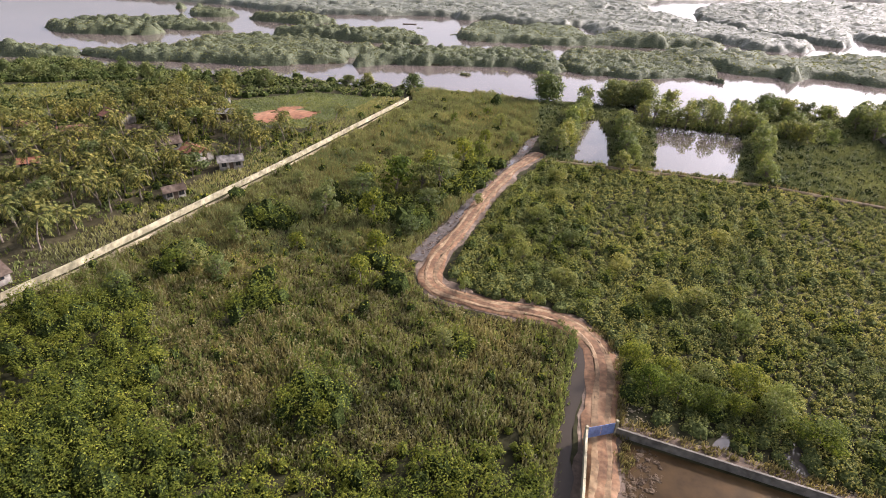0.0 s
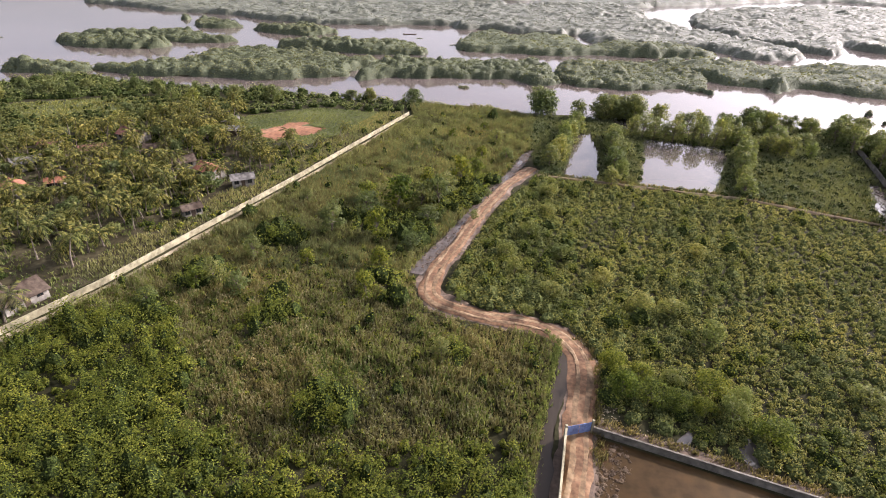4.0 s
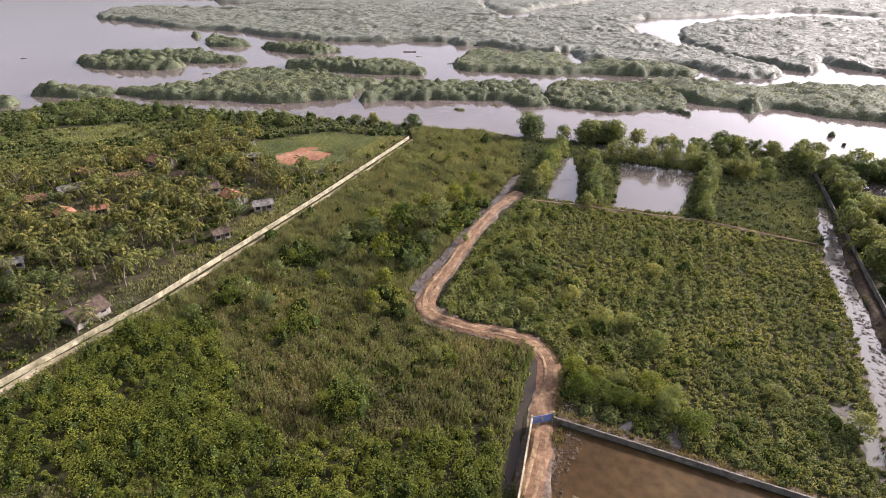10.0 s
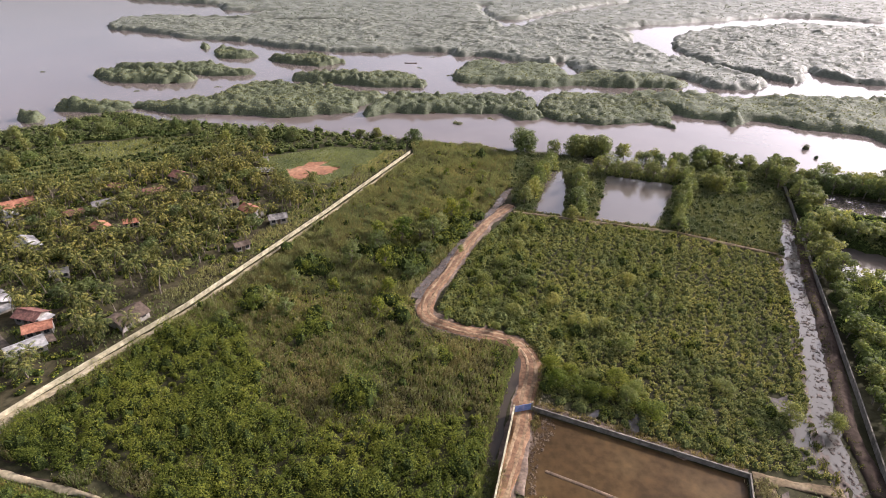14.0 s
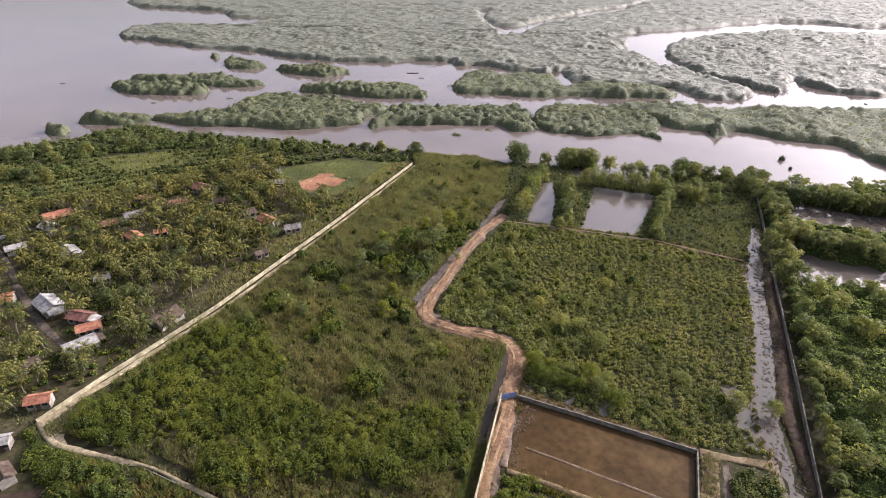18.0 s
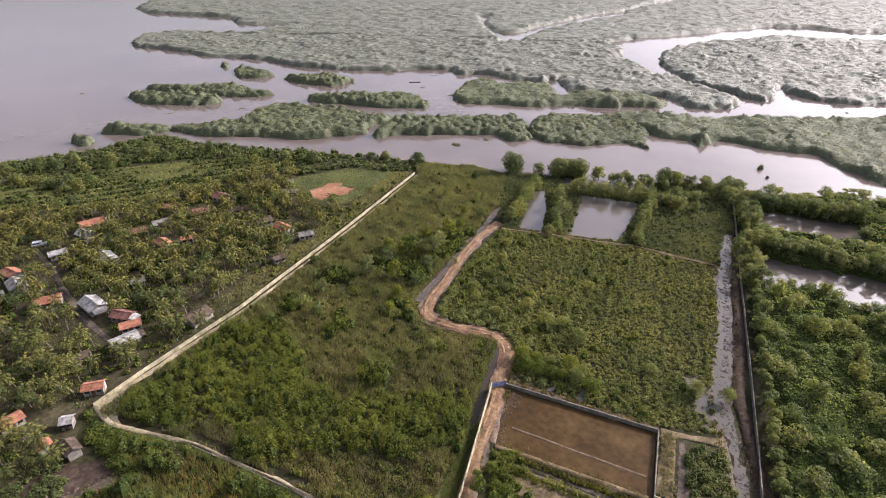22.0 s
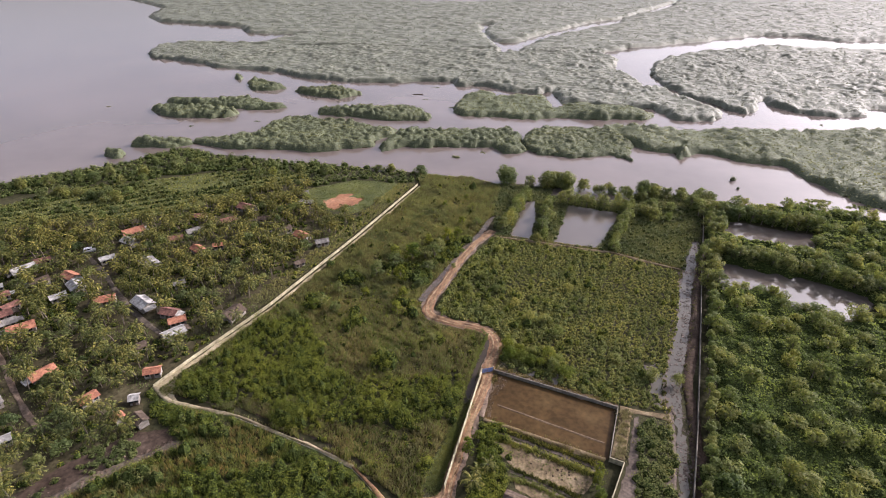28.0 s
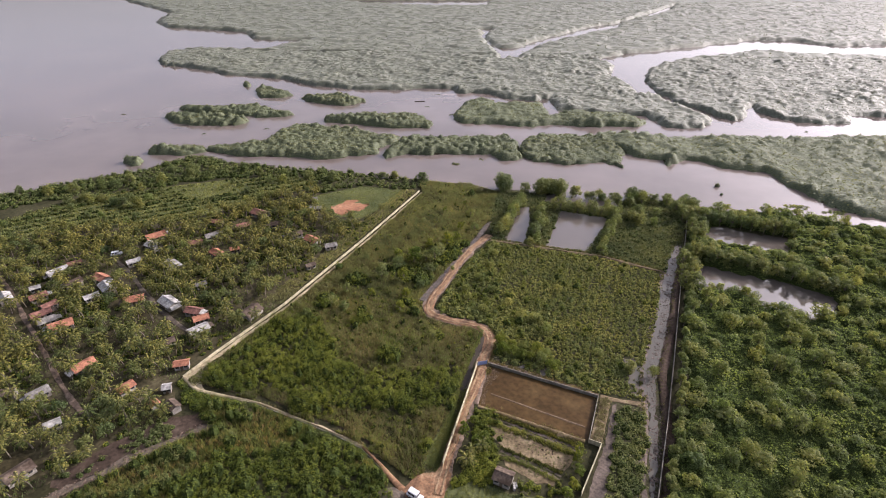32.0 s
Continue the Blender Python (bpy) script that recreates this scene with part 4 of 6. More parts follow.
def blades(X, Y, count, high, spread, r, width=0.05, lean_most=0.6):
    """Tufts of upright, slightly leaning blades."""
    n = len(X) * count
    bx = np.repeat(X, count) + r.normal(0, spread, n)
    by = np.repeat(Y, count) + r.normal(0, spread, n)
    h = np.repeat(high, count) * r.uniform(0.55, 1.15, n)
    a, t = r.uniform(0, 2 * np.pi, n), r.uniform(0, 2 * np.pi, n)
    lean = r.uniform(0.05, lean_most, n) * h
    w = width * r.uniform(0.7, 1.4, n)
    base = np.stack([bx, by, np.full(n, GROUND)], 1)
    s = np.stack([np.cos(a), np.sin(a), np.zeros(n)], 1) * w[:, None]
    off = np.stack([np.cos(t) * lean, np.sin(t) * lean, h], 1)
    V = np.stack([base - s, base + s, base + off * 0.62 + s * 1.2 + (0, 0, 0.05), base + off - (0, 0, 0.06)], 1).reshape(-1, 3)
    return V, np.arange(4 * n).reshape(n, 4)


X, Y = scatter(FIELD_WEST, 0.42, rng)
k = ~bare(X, Y, 0.2) & (greenness(X, Y) < 0.12) & ((Y < 75) | (rng.uniform(size=len(X)) < 0.75))
X, Y = X[k], Y[k]
far = Y > 75
tuft = wavy(X, Y, 0.95, 23)
h = 0.95 * (1 + 0.3 * wavy(X, Y, 6, 21) + 0.42 * tuft) * rng.uniform(0.6, 1.35, len(X))
green = rng.uniform(size=len(X)) < np.where(far, 0.5, 0.4) + 0.2 * wavy(X, Y, 5, 31)
tip = rng.uniform(size=len(X)) < 0.45 + 0.15 * wavy(X, Y, 9, 32) + 0.4 * tuft
pieces = []
for mi, pick in ((0, ~green), (1, green)):
    sel = pick & ~far
    pieces.append((*blades(X[sel], Y[sel], 5, h[sel], 0.11, rng, 0.06, 0.45), mi))
    n = sel.sum() * 5
    C = np.stack([np.repeat(X[sel], 5) + rng.normal(0, 0.16, n), np.repeat(Y[sel], 5) + rng.normal(0, 0.16, n), GROUND + np.repeat(h[sel], 5) * rng.uniform(0.3, 0.95, n)], 1)
    pieces.append((*leaves(C, unit(rng.normal(size=(n, 3)) * (1, 1, 0.5) + (0, 0, 0.35)), rng.uniform(0.1, 0.2, n), 0.4, rng), mi))
    # Reeds beyond y 75 take the haze-toned blades.
    sel = pick & far
    pieces.append((*blades(X[sel], Y[sel], 9, h[sel], 0.3, rng, 0.055), 3 if mi else 0))
for sel, lo, hi, mi in ((tip & ~far, 0.09, 0.17, 2), (tip & far, 0.11, 0.22, 3)):
    n = sel.sum() * 4
    C = np.stack([np.repeat(X[sel], 4) + rng.normal(0, 0.09, n), np.repeat(Y[sel], 4) + rng.normal(0, 0.09, n), GROUND + np.repeat(h[sel], 4) * rng.uniform(0.88, 1.15, n)], 1)
    pieces.append((*leaves(C, unit(rng.normal(size=(n, 3)) * (1, 1, 0.4)), rng.uniform(lo, hi, n), 0.42, rng), mi))
stuff("reeds", pieces, [M_REED, M_FERN, M_STRAW, M_SEDGE], "tall brownish green reeds covering wet ground", "reeds")
X, Y = scatter(FIELD_WEST, 1.9, rng)
k = ~bare(X, Y, 0.4) & (greenness(X, Y) < 0.05) & (rng.uniform(size=len(X)) < 0.25)
X, Y = X[k], Y[k]
q = np.clip(np.exp(rng.normal(-0.6, 0.4, len(X))), 0.3, 1.3)
stuff("low_bushes", clumps(X, Y, np.full(len(X), GROUND), q, q * rng.uniform(1.3, 2.4, len(X)), 34, 0.15, rng), [M_SCRUB, M_INNER],
      "small green bushes scattered among reeds", "bushes")

# low mangrove fern in the eastern field, in faint rows
X, Y = scatter(FIELD_EAST, 0.86, rng, 0.8)
k = ~bare(X, Y, 0.5)
X, Y = X[k], Y[k]
row = 0.5 + 0.5 * np.sin((X * 0.936 - Y * 0.35) * 2 * np.pi / 3.4 + 0.9 * wavy(X, Y, 12, 18))
q = 0.58 * np.clip(np.exp(rng.normal(0, 0.28, len(X))), 0.6, 1.7) * (0.62 + 0.52 * row) * (1 + 0.2 * wavy(X, Y, 7, 8))
side = np.exp(-off_line(ROAD, X, Y) / 14)
q = q * (1 + 0.55 * side)
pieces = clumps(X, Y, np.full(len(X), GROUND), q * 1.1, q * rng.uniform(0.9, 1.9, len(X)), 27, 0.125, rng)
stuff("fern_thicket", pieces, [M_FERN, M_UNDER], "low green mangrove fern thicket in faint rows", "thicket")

X, Y = scatter(FIELD_EAST, 3.0, rng)
near_road = off_line(ROAD, X, Y)
k = ~bare(X, Y, 1.3) & (rng.uniform(size=len(X)) < 0.06 + 0.8 * np.exp(-near_road / 16))
X, Y = X[k], Y[k]
q = np.clip(np.exp(rng.normal(0.3, 0.3, len(X))), 0.9, 2.3)
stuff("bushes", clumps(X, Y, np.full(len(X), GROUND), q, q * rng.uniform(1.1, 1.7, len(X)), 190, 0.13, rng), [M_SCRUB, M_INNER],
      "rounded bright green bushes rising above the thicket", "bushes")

for nm, poly, step, size, mat, lab in (
        ("thicket", PLOT_EAST, 1.7, 1.4, M_TREE, "green bushes between the pond wall and the channel"),
        ("undergrowth", PAN_BELT, 2.0, 1.1, M_RUSH, "rough grass and bushes round the old fish ponds"),
        ("thicket", [(-77, 29), (-70, 25), (-60, 21), (-61, 13.5), (-66, 17), (-71, 21)], 1.4, 1.4, M_SCRUB, "green bushes beside the corner of the wall"),
        ("undergrowth", WEST_EDGE, 4.0, 2.4, M_TREE, "green shrubs beyond the farm fields"),
        ("undergrowth", SHORE_WEST, 2.8, 1.95, M_TREE, "green belt of bushes along the lagoon shore"),
        ("undergrowth", VILLAGE, 2.6, 1.25, M_SCRUB, "garden shrubs and weeds between village houses")):
    X, Y = scatter(poly, step, rng)
    k = ~bare(X, Y, 0.6)
    if poly is VILLAGE:
        k &= (off_line(LANE_A, X, Y) > 3) & (off_line(LANE_B, X, Y) > 3) & ~inside(CLEARING, X, Y) & (off_line(TRACK, X, Y) > 3)
        k &= ~inside(LAWN, X, Y) & ~inside(RED_EARTH, X, Y) & (wavy(X, Y, 7, 72) + rng.uniform(-0.5, 0.5, len(X)) > -0.1)
    X, Y = X[k], Y[k]
    k = in_sight(X, Y)
    X, Y = X[k], Y[k]
    q = size * rng.uniform(0.55, 1.2, len(X)) * (1 + 0.25 * wavy(X, Y, 8, 9))
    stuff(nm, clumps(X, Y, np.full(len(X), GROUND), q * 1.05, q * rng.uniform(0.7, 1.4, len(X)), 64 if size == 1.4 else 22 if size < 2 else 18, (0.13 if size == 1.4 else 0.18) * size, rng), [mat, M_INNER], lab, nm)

# scrub and reeds below the earth bank
X, Y = scatter(SCRUB_SOUTH, 1.7, rng)
k = ~bare(X, Y, 0.5) & (off_line(TRACK, X, Y) > 1.5) & in_sight(X, Y)
k &= ((wavy(X, Y, 6, 41) + 0.5 * wavy(X, Y, 2.5, 42) > -0.6) | (X < -62)) & (off_line(BANK_SOUTH, X, Y) > 1.7)
X, Y = X[k], Y[k]
q = np.clip(np.exp(rng.normal(0.05, 0.38, len(X))), 0.5, 2.1)
lush = (wavy(X, Y, 8, 43) > 0.1) | (off_line(BANK_SOUTH, X, Y) < 5) | (off_line(TRACK, X, Y) < 4)
for pick, mat, lab in ((lush, M_SCRUB, "dense bright green scrub below the earth bank"), (~lush & (rng.uniform(size=len(X)) < 0.5), M_TREE, "dull green fern scrub below the earth bank")):
    stuff("scrub", clumps(X[pick], Y[pick], np.full(pick.sum(), GROUND), q[pick] * 1.1, q[pick] * rng.uniform(1.5, 2.6, pick.sum()), 105, 0.14, rng),
          [mat, M_INNER], lab, "scrub")
X, Y = scatter(SCRUB_SOUTH, 0.75, rng)
k = ~bare(X, Y, 0.3) & (off_line(TRACK, X, Y) > 1.2) & in_sight(X, Y) & ((wavy(X, Y, 6, 41) + 0.5 * wavy(X, Y, 2.5, 42) < -0.25) | (wavy(X, Y, 8, 43) < 0.15))
X, Y = X[k], Y[k]
h = rng.uniform(0.8, 1.9, len(X))
dry = rng.uniform(size=len(X)) < 0.25
stuff("reeds", [(*blades(X[dry], Y[dry], 12, h[dry], 0.24, rng, 0.06), 0), (*blades(X[~dry], Y[~dry], 12, h[~dry], 0.24, rng, 0.06), 1)], [M_REED, M_TREE],
      "brown and green reeds below the earth bank", "reeds")

# rough grass outside the west wall
X, Y = scatter([(-14, 177), (-36, 121), (-57, 70), (-64, 72), (-44, 122), (-22, 178)], 0.9, rng)
k = off_line(WALL_WEST, X, Y) > 0.5
V, F = blades(X[k], Y[k], 9, rng.uniform(0.4, 1.0, k.sum()), 0.3, rng, 0.07)
stuff("rough_grass", [(V, F, 0)], [M_SEDGE], "rough grass outside the boundary wall", "grass")

X, Y = scatter(PAN_BELT, 0.8, rng)
k = ~bare(X, Y, 0.1) & (off_line([(42, 119), (51, 160)], X, Y) > 2.5)
V, F = blades(X[k], Y[k], 8, rng.uniform(0.5, 1.3, k.sum()), 0.35, rng, 0.075)
stuff("tall_grass", [(V, F, 0)], [M_RUSH], "tall haze-greyed grass round the old fish ponds", "grass")
X, Y = scatter(LAWN, 0.7, rng)
k = ~inside(RED_EARTH, X, Y)
V, F = blades(X[k], Y[k], 6, rng.uniform(0.15, 0.5, k.sum()), 0.35, rng, 0.1)
stuff("meadow_grass", [(V, F, 0)], [M_GRASS], "short meadow grass on the open field", "grass")
X, Y = scatter(VILLAGE, 1.2, rng)
k = in_sight(X, Y) & (off_line(LANE_A, X, Y) > 1.6) & (off_line(LANE_B, X, Y) > 1.6) & ~inside(CLEARING, X, Y) & ~inside(LAWN, X, Y) & (wavy(X, Y, 6, 71) + rng.uniform(-0.6, 0.6, len(X)) > 0.15)
V, F = blades(X[k], Y[k], 7, rng.uniform(0.25, 0.9, k.sum()), 0.45, rng, 0.12)
stuff("weedy_grass", [(V, F, 0)], [M_GRASS], "weedy grass between village houses and palms", "grass")

# crops in rows on the western fields, with fallow grass and young trees between
X, Y = scatter(FIELDS, 1.3, rng)
row = np.sin((Y * 0.9 - X * 0.45) * 2 * np.pi / 5.2 + 1.2 * wavy(X, Y, 25, 16))
fallow = inside([(-104, 172), (-128, 162), (-150, 172), (-122, 186)], X, Y) | inside([(-96, 159), (-120, 139), (-126, 143), (-100, 163)], X, Y)
k = (row > 0.1 + 0.5 * wavy(X, Y, 11, 15)) & ~(fallow & (rng.uniform(size=len(X)) < 0.85))
X, Y, fallow = X[k], Y[k], fallow[k]
q = np.clip(np.exp(rng.normal(-0.2, 0.4, len(X))), 0.4, 2.2)
pale = rng.uniform(size=len(X)) < 0.35
for pick, mat, lab in ((pale, M_PALM, "rows of young fruit plants on farm fields"), (~pale, M_TREE, "rows of low green crops on farm fields")):
    stuff("crop_rows", clumps(X[pick], Y[pick], np.full(pick.sum(), GROUND), q[pick], q[pick] * 1.25, 18, 0.28, rng, 5), [mat, M_INNER], lab, "crops")
X, Y = scatter(FIELDS, 1.1, rng)
V, F = blades(X, Y, 6, rng.uniform(0.3, 0.8, len(X)), 0.4, rng, 0.12)
stuff("field_grass", [(V, F, 0)], [M_GRASS], "light green grass between crop rows", "grass")

# mangroves on the islands and the far shore
def crowns(X, Y, size, seed):
    """Relief of a closed canopy: domed crowns side by side, 0 to 1."""
    r = np.random.default_rng(seed)
    i0, j0 = np.floor(X.min() / size) - 1, np.floor(Y.min() / size) - 1
    ni, nj = int(X.max() / size - i0) + 3, int(Y.max() / size - j0) + 3
    ox, oy = r.uniform(0.1, 0.9, (ni, nj)), r.uniform(0.1, 0.9, (ni, nj))
    wide, tall = r.uniform(0.55, 1.05, (ni, nj)), r.uniform(0.55, 1.0, (ni, nj))
    ci, cj = np.floor(X / size - i0).astype(int), np.floor(Y / size - j0).astype(int)
    best = np.zeros(X.shape)
    for a in (-1, 0, 1):
        for b in (-1, 0, 1):
            p, q = np.clip(ci + a, 0, ni - 1), np.clip(cj + b, 0, nj - 1)
            d = np.hypot(X / size - i0 - p - ox[p, q], Y / size - j0 - q - oy[p, q]) / wide[p, q]
            best = np.maximum(best, tall[p, q] * np.sqrt(np.maximum(1 - d * d, 0)))
    return best


def canopy(name, bounds, step, mask, edge, tall, size, per_cell, leaf, label, r, seed, mats=(M_MANGROVE, M_BRANCH), loose=0.4):
    """A closed mangrove canopy that falls steeply to the water at its edge, with loose sprays of leaves over it."""
    x0, x1, y0, y1 = bounds
    X, Y = np.meshgrid(np.arange(x0, x1, step), np.arange(y0, y1, step))
    X, Y = X + r.uniform(-0.3, 0.3, X.shape) * step, Y + r.uniform(-0.3, 0.3, Y.shape) * step
    jx = X + 2.2 * wavy(X, Y, 9, 1) + 1.3 * wavy(X, Y, 2.6, 3)
    jy = Y + 2.2 * wavy(X, Y, 9, 2) + 1.3 * wavy(X, Y, 2.6, 4)
    k = mask(jx, jy) & in_sight(X, Y, 20)
    d = edge(jx, jy)
    bump = crowns(X, Y, size, seed)
    rise = np.clip(d / (0.8 * tall), 0, 1) ** 0.5
    Z = np.where(k, 0.2 + rise * tall * (0.22 + 0.85 * bump) * (1 + 0.22 * wavy(X, Y, 22, seed) + 0.22 * wavy(X, Y, 7, seed + 3)), -0.3)
    Z[0], Z[-1], Z[:, 0], Z[:, -1] = -0.3, -0.3, -0.3, -0.3
    n = np.arange(X.size).reshape(X.shape)
    q = np.stack([n[:-1, :-1], n[:-1, 1:], n[1:, 1:], n[1:, :-1]], -1).reshape(-1, 4)
    q = q[k.ravel()[q].any(1)]
    used, back = np.unique(q, return_inverse=True)
    V = np.stack([X, Y, Z], -1).reshape(-1, 3)[used]
    top = V[V[:, 2] > 0.5]
    C = np.repeat(top, per_cell, 0)
    C = C + r.normal(0, 0.32, C.shape) * (step, step, 0.35 * leaf) + (0, 0, 0.12 * leaf)
    LV, LF = leaves(C, unit(r.normal(0, loose, C.shape) + (0, -0.2, 0.9)), leaf * r.uniform(0.6, 1.4, len(C)), 0.75, r)
    return stuff(name, [(LV, LF, 0), (V, back.reshape(q.shape), 1)], mats, label, "mangroves", True)


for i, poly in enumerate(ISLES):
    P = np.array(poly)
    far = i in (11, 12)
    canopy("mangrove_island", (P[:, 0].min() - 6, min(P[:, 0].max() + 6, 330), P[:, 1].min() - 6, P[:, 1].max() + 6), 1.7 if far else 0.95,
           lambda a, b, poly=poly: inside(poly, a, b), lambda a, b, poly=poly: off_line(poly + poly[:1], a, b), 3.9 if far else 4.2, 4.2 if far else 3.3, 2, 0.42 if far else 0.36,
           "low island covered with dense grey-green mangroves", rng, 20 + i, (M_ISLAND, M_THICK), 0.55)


def wood_mask(a, b):
    return inside(FOREST_EAST, a, b) & ~inside(POOL_A, a, b) & ~inside(POOL_B, a, b) & (off_line(WALL_EAST, a, b) > 1.2)


def wood_edge(a, b):
    best = off_line(WALL_EAST, a, b) - 1.2
    for line in (POOL_A, POOL_B, FOREST_EAST):
        best = np.minimum(best, off_line(line + line[:1], a, b))
    return np.maximum(best, 0)


# The dark inner material paints the shade in the valleys between crowns.
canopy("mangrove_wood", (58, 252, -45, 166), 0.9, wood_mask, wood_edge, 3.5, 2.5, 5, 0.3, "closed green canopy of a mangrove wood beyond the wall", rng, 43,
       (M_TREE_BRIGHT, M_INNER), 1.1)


def far_mask(a, b):
    return inside(FARLAND, a, b) & ~(inside(RIVER, a, b) | inside(CREEK, a, b) | inside(LAKE, a, b) | (off_line(RIVER_ARM, a, b) < 5))


def far_edge(a, b):
    best = off_line(RIVER_ARM, a, b) - 5
    for line in (RIVER + RIVER[:1], CREEK + CREEK[:1], LAKE + LAKE[:1], FAR_SOUTH, FAR_EAST, FAR_WEST):
        best = np.minimum(best, off_line(line, a, b))
    return np.maximum(best, 0)


canopy("mangrove_forest", (-340, 520, 285, 568), 1.75, far_mask, far_edge, 4.0, 4.4, 1, 0.46, "wide mangrove forest with haze-greyed leaves beyond the lagoon", rng, 41)
canopy("mangrove_forest", (-700, 1000, 558, 1380), 3.6, far_mask, far_edge, 4.4, 7.5, 1, 0.8, "wide mangrove forest with haze-greyed leaves beyond the lagoon", rng, 42)

# ---- single trees ----
def ring_of_spots(poly, step, r, keep=1.0, margin=0.8):
    X, Y = scatter(poly, step, r)
    k = ~bare(X, Y, margin) & in_sight(X, Y) & (r.uniform(size=len(X)) < keep)
    return list(zip(X[k], Y[k]))


forest = [broad_tree(6.5, 3.4, 0.34, 580, M_TREE if i == 1 else M_TREE_BRIGHT, 20 + i, "round green mangrove tree in a dense wood", tiers=9, group="mangrove trees beyond the wall", name="mangrove_tree", low=0.4) for i in range(4)]
forest += [broad_tree(6.0, 3.0, 0.33, 540, M_TREE_BRIGHT, 30 + i, "light green mangrove tree in a dense wood", tiers=8, group="mangrove trees beyond the wall", name="mangrove_tree", low=0.4) for i in range(2)]
plant(forest, ring_of_spots(FOREST_EAST, 7.0, rng, 0.8, 2.0)[:260], rng, 0.7, 1.2)
rim_trees = [broad_tree(7.4, 3.2, 0.3, 900, M_TREE, 36 + i, "leafy mangrove tree overhanging a pool", tiers=9, group="mangrove trees round the pools", name="mangrove_tree", low=0.25) for i in range(2)]
spots, front = [], []
for pool in (POOL_A, POOL_B):
    cx, cy = sum(x for x, y in pool) / len(pool), sum(y for x, y in pool) / len(pool)
    for (x0, y0), (x1, y1) in zip(pool, pool[1:] + pool[:1]):
        for f in (0.1, 0.4, 0.7) if math.hypot(x1 - x0, y1 - y0) > 8 else (0.3, 0.8):
            x, y = x0 + f * (x1 - x0), y0 + f * (y1 - y0)
            d = math.hypot(x - cx, y - cy)
            back = (y1 - y0) * (cx - x0) - (x1 - x0) * (cy - y0) > 0 and x1 > x0
            (spots if back else front).extend([(x + q * (x - cx) / d, y + q * (y - cy) / d) for q in ((2.0, 6.0) if back else (2.2,))])
spots += [(117.5, 148), (120.5, 153), (117, 155.5), (124, 156.5), (121, 159), (127, 161)]
plant(rim_trees, spots, rng, 0.85, 1.2)
low_rim = broad_tree(4.4, 2.6, 0.24, 800, M_TREE_BRIGHT, 39, "low leafy mangrove tree at the edge of a pool", tiers=9, group="mangrove trees round the pools", name="mangrove_tree", low=0.2)
plant([low_rim], front + [(115.5, 84.5), (118.5, 83.5), (121, 81)], rng, 0.7, 1.1)
row_trees = [broad_tree(4.6, 2.0, 0.28, 420, M_TREE_BRIGHT, 40 + i, "light green tree in a row behind the wall", tiers=7, group="trees along the east wall") for i in range(3)]
spots = []
for (x0, y0), (x1, y1) in zip(WALL_EAST, WALL_EAST[1:]):
    for f in np.arange(0, 1, 0.085):
        spots.append((x0 + f * (x1 - x0) + 3.0 + rng.normal(0, 0.5), y0 + f * (y1 - y0) - 1.0 + rng.normal(0, 0.5)))
plant(row_trees, spots, rng, 0.7, 1.15)
pan_trees = [broad_tree(5.6, 2.7, 0.26, 900, M_TREE_BRIGHT if i % 2 else M_TREE, 50 + i, "tall leafy tree on a dike between fish ponds", tiers=12, low=0.16, group="trees round the fish ponds") for i in range(4)]
spots = [(42.6 + i * 0.62 + rng.normal(0, 1.2), 119.5 + i * 2.9) for i in range(14)]
spots += [(27 + i * 1.3 + rng.normal(0, 0.8), 130 + i * 3.2) for i in range(12)]
spots += [(71.5 + i * 1.5 + rng.normal(0, 0.8), 115 + i * 3.6) for i in range(8)]
spots += [(45 + i * 4.2 + rng.normal(0, 1), 176 - i * 0.6 + rng.normal(0, 1.5)) for i in range(20)]
spots += [(82 + rng.uniform(0, 26), 140 + rng.uniform(0, 26)) for i in range(16)]
plant(pan_trees, spots, rng, 0.7, 1.25)
back_trees = [broad_tree(7.2, 3.0, 0.26, 900, M_TREE_BRIGHT if i else M_TREE, 56 + i, "tall leafy mangrove tree mirrored in the fish pond", tiers=12, low=0.2, group="trees round the fish ponds") for i in range(2)]
plant(back_trees, [(57 + i * 2.7 + rng.normal(0, 0.5), 158.4 - i * 0.9 + rng.normal(0, 0.5)) for i in range(11)], rng, 0.7, 1.2)
field_trees = [broad_tree(5.0, 2.2, 0.22, 800, M_TREE if i % 2 else M_SCRUB, 60 + i, "green tree standing in the reed field", tiers=11, low=0.22, group="trees in the field") for i in range(4)]
TALL = [(-12.3, 87.8, 7.3, 2.5), (-21.8, 89.8, 7.6, 3.0), (-10, 101.8, 8.6, 4.2), (-5, 103.6, 6.4, 3.1), (-11.9, 68.2, 5, 2), (-33.6, 78.9, 5.3, 1.8),
        (-40.1, 68.9, 4.8, 2.3), (-37.7, 71.4, 5, 2.2), (4, 117.2, 7.3, 3.1), (-0.9, 104, 7.8, 2.8), (-11, 77.6, 4.7, 2.0), (-32, 67.7, 4.6, 2)]
LOW = [(-11.8, 40.6, 3.4, 1.5), (0.6, 53.4, 3.8, 1.6), (-32.2, 86.3, 3.5, 1.6), (-15, 97, 6, 3), (7.5, 122, 5, 2.4), (1, 110, 5.5, 2.8), (-16, 106, 5, 2.8), (-3, 95, 4, 2.4),
       (-4, 116, 4.5, 2.4), (-30, 104, 3.2, 1.5), (10, 133, 4.5, 2), (14, 146, 5, 2.2), (2, 152, 3.2, 1.4), (-6, 84, 3.4, 2), (-24, 78, 3, 1.6), (-46, 64, 3.6, 1.8),
       (12, 160, 3, 1.5), (-8, 140, 3, 1.2), (-50, 58, 3.2, 1.7), (16, 134, 4, 2)]
